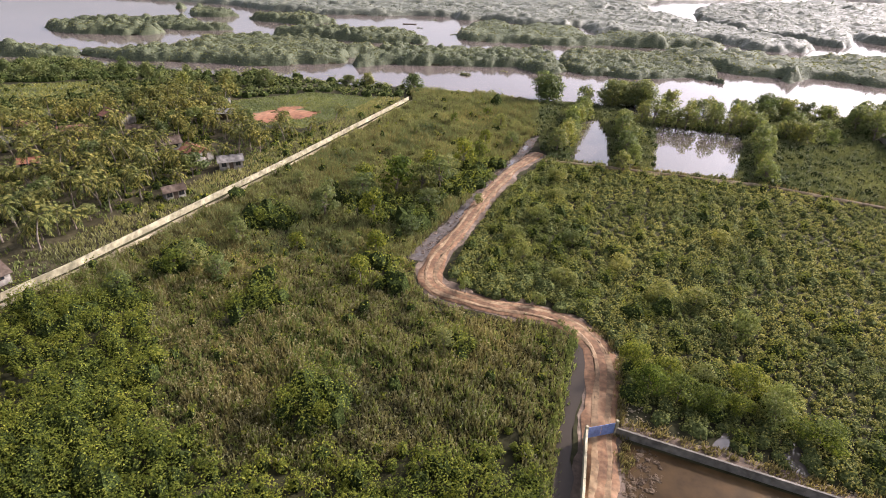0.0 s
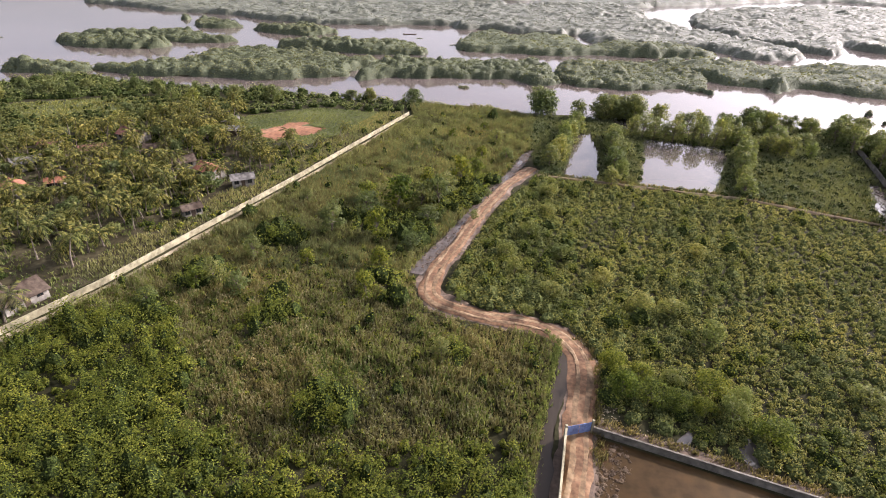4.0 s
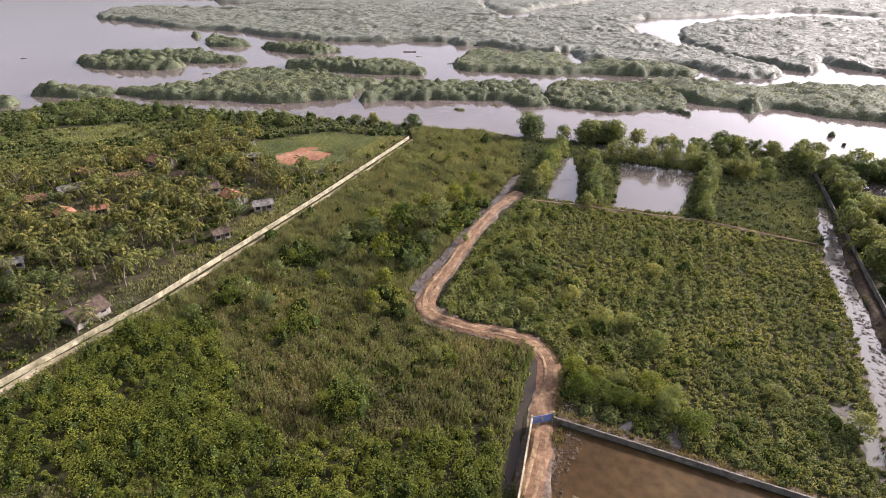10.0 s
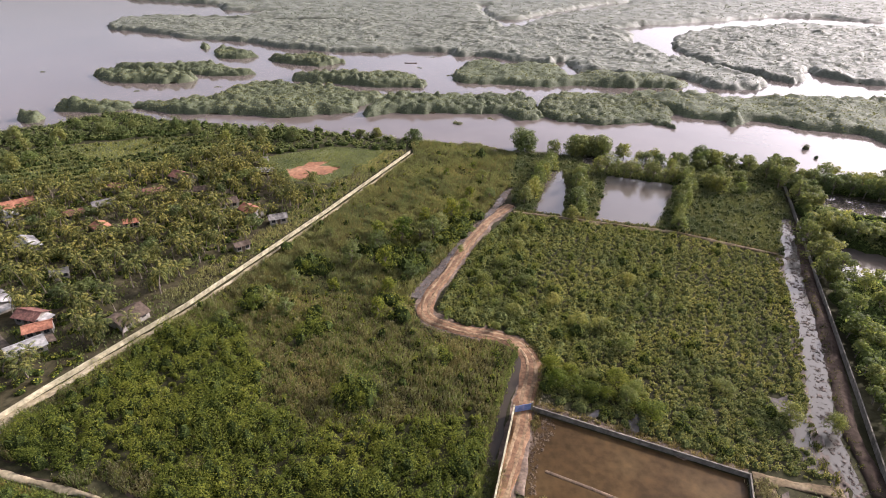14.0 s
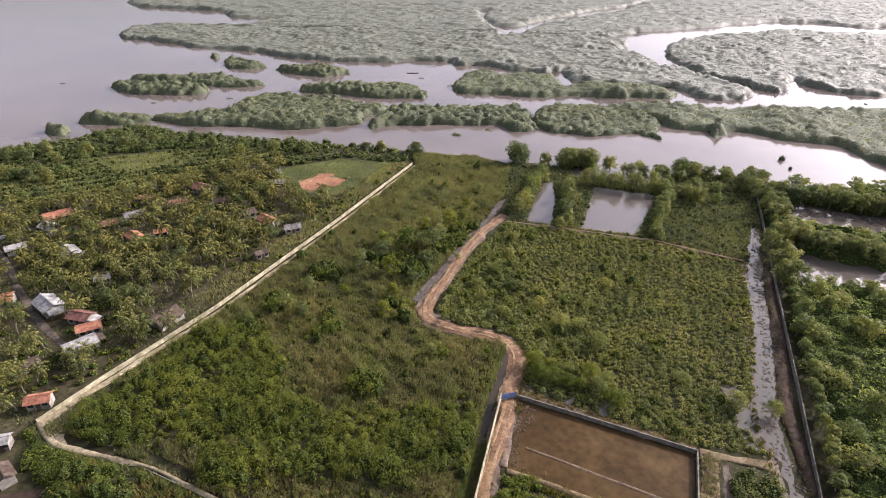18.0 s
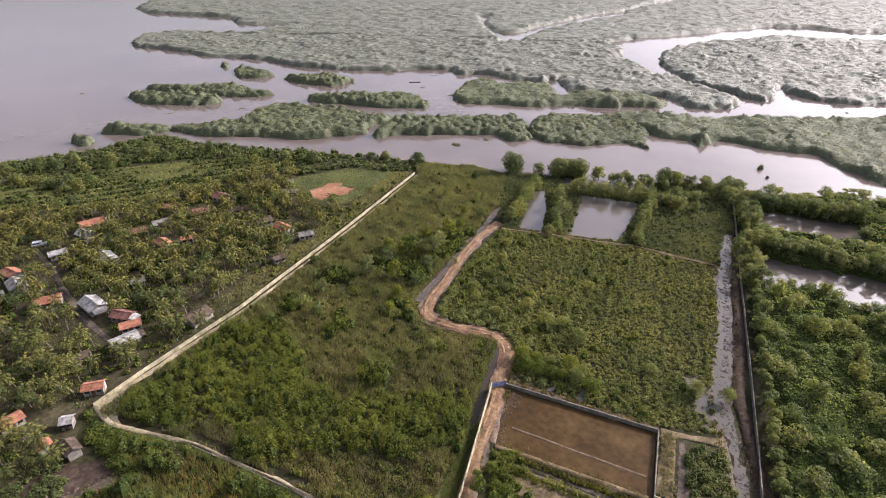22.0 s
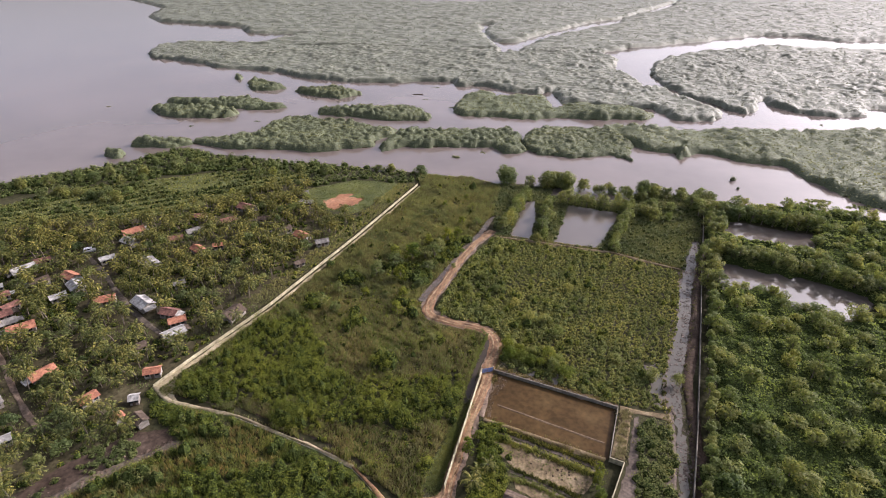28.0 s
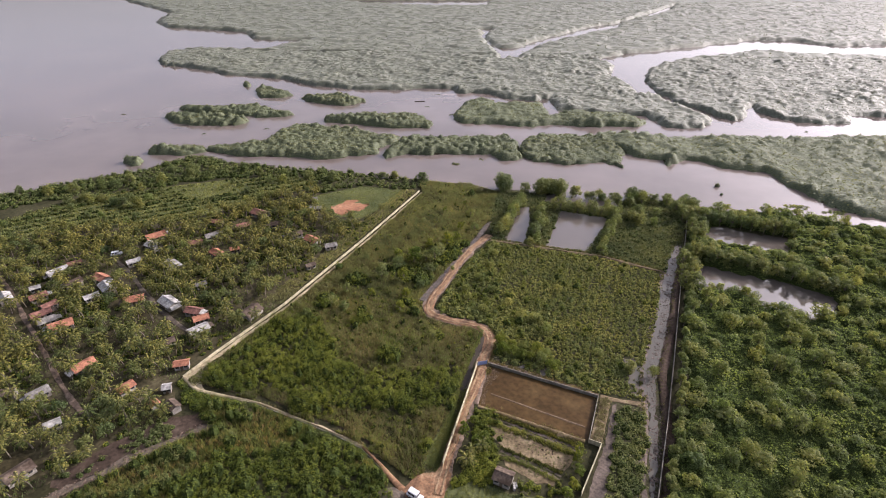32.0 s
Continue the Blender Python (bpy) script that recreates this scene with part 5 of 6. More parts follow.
for i, (x, y, h, s) in enumerate(TALL + LOW):
    m = pose(x, y, GROUND, 0, 0, 77 * i) @ Matrix.Diagonal((s / 2.2, s / 2.2, h / 5.0, 1))
    if i < 4:
        field_trees[i].matrix_basis = m
    else:
        copy_thing(field_trees[i % 4], pose(x, y, 0)).matrix_basis = m
corner_trees = [broad_tree(4.3, 2.9, 0.15, 2300, M_SCRUB if i < 2 else M_TREE_BRIGHT, 70 + i, "leafy light green tree beside the pond wall", tiers=10, group="trees by the pond wall") for i in range(3)]
plant(corner_trees, [(24, 47), (27, 46), (30, 45), (33, 44), (36, 42.5), (39.5, 40), (27, 50), (31, 49), (35, 47), (23.5, 51), (38, 45), (70.2, 37.4)], rng, 0.6, 1.0)
plant([broad_tree(3.4, 2.4, 0.17, 1000, M_FERN, 80, "dense round tree in the eastern thicket", bole=0.2, tiers=8, group="trees in the eastern field")],
      [(32, 66), (36, 65), (13, 76), (12, 82), (17, 90), (22, 100), (22, 82), (28, 74), (18, 70), (40, 58), (55, 47), (64, 40), (24, 110), (48, 84)], rng, 0.7, 1.15)
shore_trees = [broad_tree(5.6, 3.6, 0.34, 1300, M_TREE, 90 + i, "big round dark green tree on the lagoon shore", bole=0.25, tiers=13, group="trees on the lagoon shore", low=0.14) for i in range(3)]
spots = [(-28, 194), (-12, 190), (104, 172), (118, 172), (-35, 194), (84, 170)]
spots += [(-215 + i * 12 + rng.normal(0, 3), 158 + i * 5.2 + rng.normal(0, 3)) for i in range(8)]
spots += [(-160 + i * 14 + rng.normal(0, 3), 196 - i * 1.0 + rng.normal(0, 4)) for i in range(8)]
spots += [(-150 - rng.uniform(0, 40), 140 + rng.uniform(0, 30)) for i in range(8)]
plant(shore_trees, spots, rng, 0.6, 1.1)
orchard = [broad_tree(4.6, 2.6, 0.34, 420, M_TREE if i else M_TREE_BRIGHT, 97 + i, "leafy fruit tree among the crop rows", bole=0.3, tiers=8, group="trees on the farm fields", name="fruit_tree", low=0.25) for i in range(2)]
fx, fy = scatter(FIELDS, 9.5, rng)
keep = (rng.uniform(size=len(fx)) < np.where(fx < -150, 0.75, 0.2))
plant(orchard, [*zip(fx[keep], fy[keep]), *[(-188 + 2.4 * i + rng.normal(0, 2), 112 - 1.6 * i + rng.normal(0, 4)) for i in range(12)]], rng, 0.6, 1.15)

giant = broad_tree(7.0, 4.8, 0.36, 3200, M_TREE, 95, "very big round dark green tree on the lagoon shore", bole=0.25, tiers=16, group="big shore trees", low=0.1)
for i, (x, y, s) in enumerate(((32.6, 182.5, 1.2), (53.5, 178.5, 1.1), (61.5, 177.0, 1.15), (57, 180.5, 0.95), (100, 173, 0.85))):
    m = pose(x, y, GROUND, 0, 0, 70 * i) @ Matrix.Scale(s, 4)
    if i:
        copy_thing(giant, pose(x, y, 0)).matrix_basis = m
    else:
        giant.matrix_basis = m

# coconut palms of the village
palms = [palm(h, 100 + i, "tall coconut palm among village houses") for i, h in enumerate((3.5, 4.1, 4.7, 5.4))]
HOUSES_WHITE = [(-150.9, 86.2, 8.4, 54), (-151.9, 74.4, 3.6, 40), (-158.7, 67.7, 7.1, -43), (-125.4, 76.4, 7.5, -43), (-127.5, 69.9, 5.4, 47),
                (-97.1, 67.6, 8.4, -36), (-79.8, 52.4, 7.2, 47), (-125, 95.3, 5.6, 41), (-77.7, 24.9, 2.4, 17),
                (-102.4, 9.7, 4.2, 41), (-107.4, 93, 8.8, -39), (-123.4, 108.8, 7.5, -27)]
HOUSES_ORANGE = [(-128, 52.8, 8.2, 39), (-110.9, 68.9, 7.4, 27), (-81.5, 58.7, 5.6, 30), (-126.5, 117.3, 9, 43), (-93.6, 103.8, 6.6, -38),
                 (-87.3, 107.5, 4, 25), (-56.2, 117.2, 7.6, -36), (-108, 33, 7.2, 58), (-89.9, 24.3, 5.2, 58), (-77.9, 35.3, 4.8, 17),
                 (-78.4, 18.2, 2.8, -35), (-131, 82.6, 6.9, -26)]
HOUSES_RUST = [(-147, 69, 6.2, 48), (-139.5, 63.9, 5.4, 60), (-139, 58.7, 6.8, 48), (-85.8, 62.9, 6.4, -11), (-91.2, 129.2, 6.8, 32),
               (-87.6, 142.5, 9, -25), (-106.4, 112.2, 6, 27), (-147.9, 92.5, 5.4, 38), (-104.4, 132.5, 5.4, 2)]
HOUSES_GREY = [(-140, 78.9, 6.4, 50), (-134.5, 55, 6.2, 45), (-101.7, 119.1, 7, 41), (-76.2, 131.6, 6, 15),
               (-65.6, 122.1, 7.4, 36), (-46.9, 112.5, 5.6, 24), (-51.8, 95.7, 4.2, 41), (-90.5, 80, 4, 34), (-72.6, 17.8, 4.6, -37),
               (-114.1, 20.9, 6.2, 52), (-100.8, -5.9, 7.2, 58), (-123.4, 20.6, 5, 18), (-87.2, 45.4, 4.6, 48)]
HOUSES_BROWN = [(-65.6, 63.8, 7.4, 63)]
HOMES = [(x, y, L) for rows in (HOUSES_BROWN, HOUSES_WHITE, HOUSES_ORANGE, HOUSES_RUST, HOUSES_GREY) for x, y, L, a in rows]
spots = []
for x, y in ring_of_spots(VILLAGE, 3.75, rng, 0.84):
    if min(math.hypot(x - hx, y - 1.5 + 0 - hy) - 0.5 * L for hx, hy, L in HOMES) < 1.1 or inside(CLEARING, np.array([x]), np.array([y]))[0]:
        continue
    if min(off_line(LANE_A, x, y), off_line(LANE_B, x, y) + 0.8) < 2.4 or inside(LAWN, np.array([x]), np.array([y]))[0] or off_line(TRACK, x, y) < 2:
        continue
    if off_line(WALL_WEST, x, y) < (4 if y < 70 else 7.5):
        continue
    spots.append((x, y))
rng.shuffle(spots)
gardens, spots = spots[:85], sorted(spots[85:], key=lambda p: math.hypot(p[0] + 10, p[1] + 10))
grove = spots[167:]
spots = [(-68.6, 59.2), (-64.2, 58.6), (-70, 66.5)] + spots
pieces = []
for x, y in grove:
    P = palms[int(rng.integers(4))]
    a, z = rng.uniform(0, 6.28), rng.uniform(0.7, 1.05)
    for ch in P.children:
        me, mi = ch.data, int(ch.name.startswith("trunk"))
        V = np.empty(len(me.vertices) * 3)
        me.vertices.foreach_get("co", V)
        V = V.reshape(-1, 3) * z
        F = np.array([p.vertices[:] for p in me.polygons if len(p.vertices) == 4])
        V = np.stack([x + V[:, 0] * math.cos(a) - V[:, 1] * math.sin(a), y + V[:, 0] * math.sin(a) + V[:, 1] * math.cos(a), GROUND + V[:, 2]], 1)
        pieces.append((V, F, mi))
if pieces:
    stuff("palm_grove", pieces, [M_PALM, M_BARK], "further coconut palms behind the village", "palm grove")
plant(palms, spots[:170], rng, 0.7, 1.08)
garden = [broad_tree(5.2, 2.6, 0.32, 480, M_TREE, 120 + i, "leafy garden tree beside village houses", bole=0.3, tiers=8, group="garden trees of the village", name="garden_tree") for i in range(3)]
plant(garden, gardens, rng, 0.6, 1.15)

# ---- houses ----


def house(x, y, L, angle, roof, walls, label, wide=0.62, high=2.1):
    """A small gabled village house with door, windows and eaves."""
    L = L * 0.86
    h = thing("house", label, "house", "village houses", pose(x, y, GROUND, 0, 0, angle))
    W = max(L * wide, 2.2)
    bm = boxed(-L / 2, L / 2, -W / 2, W / 2, -0.2, high)
    ridge = high + W * 0.24
    part("wall", bm, walls, h)
    for s in (-1, 1):
        g = bmesh.new()
        for q in (0, 0.14):
            for p in ((-W / 2, high), (W / 2, high), (0, ridge - 0.06)):
                g.verts.new((s * (L / 2 - q), p[0], p[1]))
        g.verts.ensure_lookup_table()
        v = g.verts
        g.faces.new((v[0], v[1], v[2])), g.faces.new((v[3], v[5], v[4]))
        for a, b in ((0, 1), (1, 2), (2, 0)):
            g.faces.new((v[a], v[a + 3], v[b + 3], v[b]))
        part("gable", g, walls, h)
        # one roof slope with overhang and sheet or tile courses
        g = bmesh.new()
        n = max(int(L / 0.5), 4)
        over, drop = 0.45, 0.48 * 0.45
        for i in range(n + 1):
            u = -L / 2 - 0.35 + (L + 0.7) * i / n
            up = 0.03 * (i % 2)
            for yy, zz in ((0, ridge + 0.06), (s * (W / 4), (ridge + high) / 2 + 0.06), (s * (W / 2 + over), high - drop + 0.06)):
                g.verts.new((u, yy, zz + up))
                g.verts.new((u, yy, zz + up - 0.07))
        g.verts.ensure_lookup_table()
        v = g.verts
        for i in range(n):
            a, b = i * 6, (i + 1) * 6
            for j in (0, 2):
                g.faces.new((v[a + j], v[b + j], v[b + j + 2], v[a + j + 2]))
                g.faces.new((v[a + j + 1], v[a + j + 3], v[b + j + 3], v[b + j + 1]))
            g.faces.new((v[a + 4], v[b + 4], v[b + 5], v[a + 5]))
        for a in (0, n * 6):
            for j in (0, 2):
                g.faces.new((v[a + j], v[a + j + 1], v[a + j + 3], v[a + j + 2]))
        bmesh.ops.recalc_face_normals(g, faces=g.faces)
        part("roof_slope", g, roof, h)
    if L > 5.2 and wide < 0.7:
        # a lower lean-to roof on posts at one end
        other = (M_SHEET_WHITE, M_SHEET_GREY, M_SHEET_BROWN)[int(abs(x * 7 + y)) % 3]
        e = 1 if int(abs(x * 3)) % 2 else -1
        g = bmesh.new()
        n = max(int(W / 0.5), 3)
        for i in range(n + 1):
            v = -W * 0.42 + W * 0.84 * i / n
            for u, zz in ((L / 2 + 0.02, high - 0.12), (L / 2 + 1.9, high - 0.55)):
                for t in (0, -0.05):
                    g.verts.new((e * u, v, zz + 0.03 * (i % 2) + t))
        g.verts.ensure_lookup_table()
        for i in range(n):
            a, b = i * 4, i * 4 + 4
            for q in ((a, a + 2, b + 2, b), (a + 1, b + 1, b + 3, a + 3), (a + 2, a + 3, b + 3, b + 2), (a, b, b + 1, a + 1)):
                g.faces.new([g.verts[k] for k in q])
        bmesh.ops.recalc_face_normals(g, faces=g.faces)
        part("lean_to_roof", g, other, h, "weathered sheet roof of a lean-to")
        for v in (-W * 0.38, W * 0.38):
            part("post", boxed(*sorted((e * (L / 2 + 1.7), e * (L / 2 + 1.8))), v - 0.05, v + 0.05, -0.2, high - 0.6), M_WOOD, h)
    part("ridge_cap", boxed(-L / 2 - 0.36, L / 2 + 0.36, -0.14, 0.14, ridge + 0.075, ridge + 0.15, bevel=0.03), roof, h)
    for s in (-1, 1):
        part("door", boxed(-0.42, 0.42, s * W / 2 - 0.03, s * W / 2 + 0.04, 0, 1.95, bevel=0.01), M_WOOD, h)
        for u in (-0.3 * L, 0.3 * L):
            w = part("window", boxed(u - 0.5, u + 0.5, s * W / 2 - 0.03, s * W / 2 + 0.05, 0.9, 1.85, bevel=0.01), M_WOOD, h)
            for q in (-0.24, 0.24):
                part("pane", boxed(u + q - 0.2, u + q + 0.2, s * W / 2 + 0.051 * s - 0.005, s * W / 2 + 0.051 * s + 0.005, 0.98, 1.77), M_GLASS, w)
    return h


for x, y, L, a in HOUSES_WHITE:
    house(x, y, L, a, M_SHEET_WHITE, M_PLASTER, "small village house with a pale sheet roof")
for x, y, L, a in HOUSES_ORANGE:
    house(x, y, L, a, M_TILE_ORANGE, M_PLASTER, "small village house with an orange tiled roof")
for x, y, L, a in HOUSES_RUST:
    house(x, y, L, a, M_TILE_RUST, M_PLASTER, "old village house with a brown-red tiled roof")
for x, y, L, a in HOUSES_GREY:
    if int(x * 10) % 2:
        house(x, y, L, a, M_SHEET_GREY, M_PLASTER, "village house with a weathered grey sheet roof")
    else:
        house(x, y, L, a, M_SHEET_BROWN, M_PLASTER, "village house with a brown-grey sheet roof")

for x, y, L, a in HOUSES_BROWN:
    house(x, y, L, a, M_SHEET_BROWN, M_PLASTER, "wide low house with old dark brown roof sheets beside the wall", 0.82, 1.8)
house(-62.2, 150.2, 6.4, 2, M_SHEET_WHITE, M_WOOD, "low open shed with a white sheet roof beside the red earth", 0.5, 1.7)

house(-66.6, 159.4, 6.0, 24, M_SHEET_GREY, M_WOOD, "weathered timber house with a grey sheet roof beside a field", 0.66, 1.8)

# ---- yard south of the pond ----
POND_BERM = [(15.2, 22.5), (23.8, 19.2), (33.1, 15.4), (44.1, 10.9)]
ribbon("berm", POND_BERM, 1.3, 0.55, M_SAND_GREY, "low sandy berm along the pond edge", "berm", 0.3, 0.25)
ribbon("pond_ridge", [(19.2, 27.9), (33, 21.6), (45.1, 16.1)], 0.7, 0.41, M_CLOD, "narrow brown mud ridge rising out of the pond water", "ridge", 0.1, 0.1)
ribbon("yard_ditch", [(18.7, 17.9), (23.7, 16.1), (32.7, 12.0), (41.3, 8.1)], 1.9, 0.44, M_MUD, "wet muddy ditch across the yard", "ditch", -0.05, 0.25)
ribbon("yard_ditch", [(20.7, 6.4), (25.9, 4.4), (31.4, 1.7), (35.7, -0.9)], 1.7, 0.44, M_MUD, "wet muddy ditch across the yard", "ditch", -0.05, 0.25)
patch("sandy_plot", [(16.8, 16.0), (22.3, 14.6), (31.4, 10.6), (40.6, 5.5), (37, 1.3), (29.4, 4.5), (23.3, 7.0), (20.2, 10)], 0.46, M_SAND_GREY,
      "bare grey sandy plot with dry tufts", "ground", 0.3)
patch("sandy_plot", [(21.4, 4.3), (26.4, 2.7), (34.5, -1.6), (33.6, -3.6), (28.1, -1.6), (22.6, 1.3)], 0.46, M_SAND_GREY, "bare grey sandy plot", "ground", 0.3)
patch("yard_grass", [(8, -2.4), (15.2, -2.8), (22.2, -5.9), (30.4, -6.6), (34, -12), (5.4, -14), (6.6, -5.6)], 0.45, M_GRASS_GROUND, "short green grass beside the road", "grass", 0.3)
patch("junction", [(-5, -6.5), (-0.7, -1.3), (3.9, -0.4), (6.4, 3.6), (8, -0.7), (6.1, -7.5), (4.5, -14), (-1, -14)], 0.5, M_RED_ROAD,
      "bare red earth at a road junction", "ground", 0.25)
ribbon("sand_verge", [(19.6, 42), (36, 35), (51.6, 28.8)], [1.5, 1.2, 1.4], 0.5, M_SHOULDER, "sandy verge with rubble outside the pond wall", "verge", 0.1, 0.6)
ribbon("sand_verge", [(53.6, 27.4), (50.4, 19), (47.4, 11.5)], 3.2, 0.5, M_SAND_GREY, "pale sandy verge beside the pond wall", "verge", 0.1, 0.3)
patch("yard_path", [(48.6, 9), (40.9, -7.5), (45.4, -7.5), (51.6, 9.5), (54.8, 18), (56.2, 25.2), (55, 25.2), (52, 17)], 0.43, M_MUD, "worn brown soil path between a wall and bushes", "path", 0.3)
ribbon("pond_shoulder", [(17.2, 37), (16.2, 30), (14.6, 23.5)], 1.6, 0.45, M_SHOULDER, "rough churned soil between road and pond", "ground", 0.12, 0.3)
ribbon("footpath", [(-33.5, 119.4), (-29.6, 119.5), (-25.4, 116.6)], 1.4, 0.5, M_SAND, "short sandy path into the reeds", "path", 0.05, 0.25)
rr = np.random.default_rng(90)
for nm, line, n, wide, mat, lab in (
        ("grass_tufts", [(20, 42.4), (36, 35.4), (51.6, 29.2)], 200, 0.5, M_REED, "dry grass tufts on the verge outside the pond wall"),
        ("grass_tufts", [(x + 2.2, y + 0.2) for x, y in ROAD[3:8]], 120, 0.4, M_REED, "dry grass along the road edge"),
        ("grass_tufts", [(x - 0.4, y - 1.1) for x, y in BANK_SOUTH[:8]], 700, 0.4, M_TREE, "low green weeds at the foot of the earth bank"),
        ("grass_tufts", POND_BERM, 160, 0.6, M_REED, "dry grass tufts on the pond berm"),
        ("grass_tufts", [(17.5, 17), (24, 14.6), (33, 10.6), (41, 6.8)], 220, 0.4, M_TREE, "dull green grass tufts along the yard ditch"),
        ("grass_tufts", [(20, 5.2), (26, 3.2), (35, -2)], 140, 0.4, M_TREE, "dull green grass tufts along the yard ditch"),
        ("grass_tufts", [(18, 20), (24.5, 17.6), (33, 13.6), (42, 9.5)], 200, 0.4, M_PALM, "dull green grass on the bank between ditch and pond"),
        ("grass_tufts", [(18, 16), (24, 13.4), (33, 9.5), (41, 5.6)], 110, 0.3, M_PALM, "dull green grass along the yard ditch"),
        ("grass_tufts", [(21, 8.2), (25, 6.0), (31, 3.2), (36, 0.4)], 110, 0.3, M_PALM, "green grass along the yard ditch"),
        ("grass_tufts", [(x - 1.1, y + 0.2) for x, y in DITCH_A], 420, 0.3, M_TREE, "green grass hanging over the ditch"),
        ("grass_tufts", [(x + 0.2, y - 1.5) for x, y in DIKE_NORTH], 200, 0.35, M_GRASS, "rough grass along the sandy dike"),
        ("grass_tufts", [(x + 0.2, y + 1.6) for x, y in DIKE_NORTH], 240, 0.4, M_REED, "dry grass along the sandy dike"),
        ("grass_tufts", [(47.5, 11), (50.3, 19), (53.4, 27)], 240, 0.7, M_STRAW, "dry grass on the sandy verge"),
        ("grass_tufts", [(x - 3.0, y + 1.0) for x, y in CHANNEL], 420, 0.6, M_PALM, "green and brown weeds along the channel"),
        ("grass_tufts", [(x + 2.9, y - 0.9) for x, y in CHANNEL], 320, 0.5, M_PALM, "dry weeds along the channel"),
        ("grass_tufts", [(11.6, 28), (7.2, 14), (3.2, 1.5)], 2000, 1.2, M_GRASS, "fresh grass beside the lane wall")):
    P = np.array(line, float)
    d = np.r_[0, np.cumsum(np.hypot(*np.diff(P, axis=0).T))]
    s = rr.uniform(0, d[-1], n)
    X, Y = np.interp(s, d, P[:, 0]) + rr.normal(0, wide, n), np.interp(s, d, P[:, 1]) + rr.normal(0, wide, n)
    V, F = blades(X, Y, 10, np.full(n, 0.4 if mat is M_GRASS else 0.7), 0.22, rr, 0.05)
    stuff(nm, [(V, F, 0)], [mat], lab, "grass")
X, Y = rr.uniform(8.5, 21, 420), rr.uniform(-3, 21, 420)
k = ~bare(X, Y, 0.9) & (X > 7.5 + Y * 0.3) & (X < 17 + 4 * rr.uniform(size=420)) & ~inside([(17.3, 15.2), (21.9, 14), (40, 5), (36, 1), (24, 7)], X, Y)
q = rr.uniform(0.6, 1.3, k.sum())
stuff("yard_bushes", clumps(X[k], Y[k], np.full(k.sum(), GROUND), q, q * 1.3, 60, 0.15, rr), [M_SCRUB, M_INNER], "leafy bushes beside the red road", "bushes")
X, Y = rr.uniform(3, 36, 900), rr.uniform(-15, -1, 900)
k = inside([(8, -2.4), (15.2, -2.8), (22.2, -5.9), (30.4, -6.6), (34, -12), (5.4, -14), (6.6, -5.6)], X, Y)
V, F = blades(X[k], Y[k], 9, rr.uniform(0.25, 0.7, k.sum()), 0.25, rr, 0.05)
stuff("grass_tufts", [(V, F, 0)], [M_GRASS], "uneven green grass beside the shed", "grass")
X, Y = np.concatenate([rr.uniform(8, 19, 26), rr.uniform(24, 40, 40)]), np.concatenate([rr.normal(-3.2, 0.7, 26), rr.uniform(-12, -3, 40)])
q = rr.uniform(0.4, 1.1, len(X))
stuff("yard_bushes", clumps(X, Y, np.full(len(X), GROUND), q, q * 1.4, 70, 0.15, rr), [M_SCRUB, M_INNER], "leafy hedge and bushes round the shed", "bushes")
mud_x, mud_y = rr.uniform(15, 25, 1500), rr.uniform(23, 41, 1500)
k = inside([(15.6, 23.5), (19, 40), (25, 37.6), (21, 34.5), (18.6, 31), (16.8, 23)], mud_x, mud_y) & (wavy(mud_x, mud_y, 1.6, 81) > -0.2)
q = np.clip(np.exp(rr.normal(-1.75, 0.5, k.sum())), 0.06, 0.5)
stuff("mud_clods", clumps(mud_x[k], mud_y[k], np.full(k.sum(), 0.4), q, q * 0.55, 10, 0.07, rr, 5), [M_CLOD, M_CLOD], "lumps of brown mud along the pond edge", "mud")
yard_tree = broad_tree(4.2, 1.9, 0.22, 520, M_SCRUB, 201, "leafy green tree in the yard by the road", tiers=8, group="trees in the yard", low=0.25)
plant([yard_tree], [(10.8, 14.3), (13.6, 15.6), (11.5, 11.5), (17, 9.6), (38.5, -3), (36, -6), (40.5, 1), (42, 7), (41, 4), (27, -6), (14, 9)], rr, 0.6, 1.05)
yard_palm = palm(3.6, 211, "short young coconut palm in the yard by the road")
plant([yard_palm], [(12.4, 5.2), (14.8, 6.8), (10.8, 2.2)], rr, 0.75, 1.0)
roadside = broad_tree(2.7, 1.3, 0.15, 460, M_TREE_BRIGHT, 221, "small bright yellow-green tree beside the red road", tiers=6, group="small roadside trees", low=0.35)
plant([roadside], [(3.4, 66.2), (13.3, 64.0), (10.2, 108.5), (6.5, 97)], rr, 0.8, 1.1)
house(21, -2.4, 5.0, -24, M_SHEET_BROWN, M_PLASTER, "small shed with a grey-brown sheet roof in the yard", 0.85, 2.2)


def crate(x, y, z, s, mat, label):
    t = thing("crate", label, "crate", "crates stacked by the shed", pose(x, y, z, 0, 0, 20))
    for k in range(4):
        part("slat", boxed(-s, s, -s, s, 0.04 + k * 0.2, 0.2 + k * 0.2, bevel=0.01), mat, t)
    return t


for k in range(5):
    crate(23.6 + 0.5 * (k % 2), -3.4 - 0.75 * (k // 2), GROUND, 0.3, M_SHEET_WHITE, "pale crate stacked beside the shed")


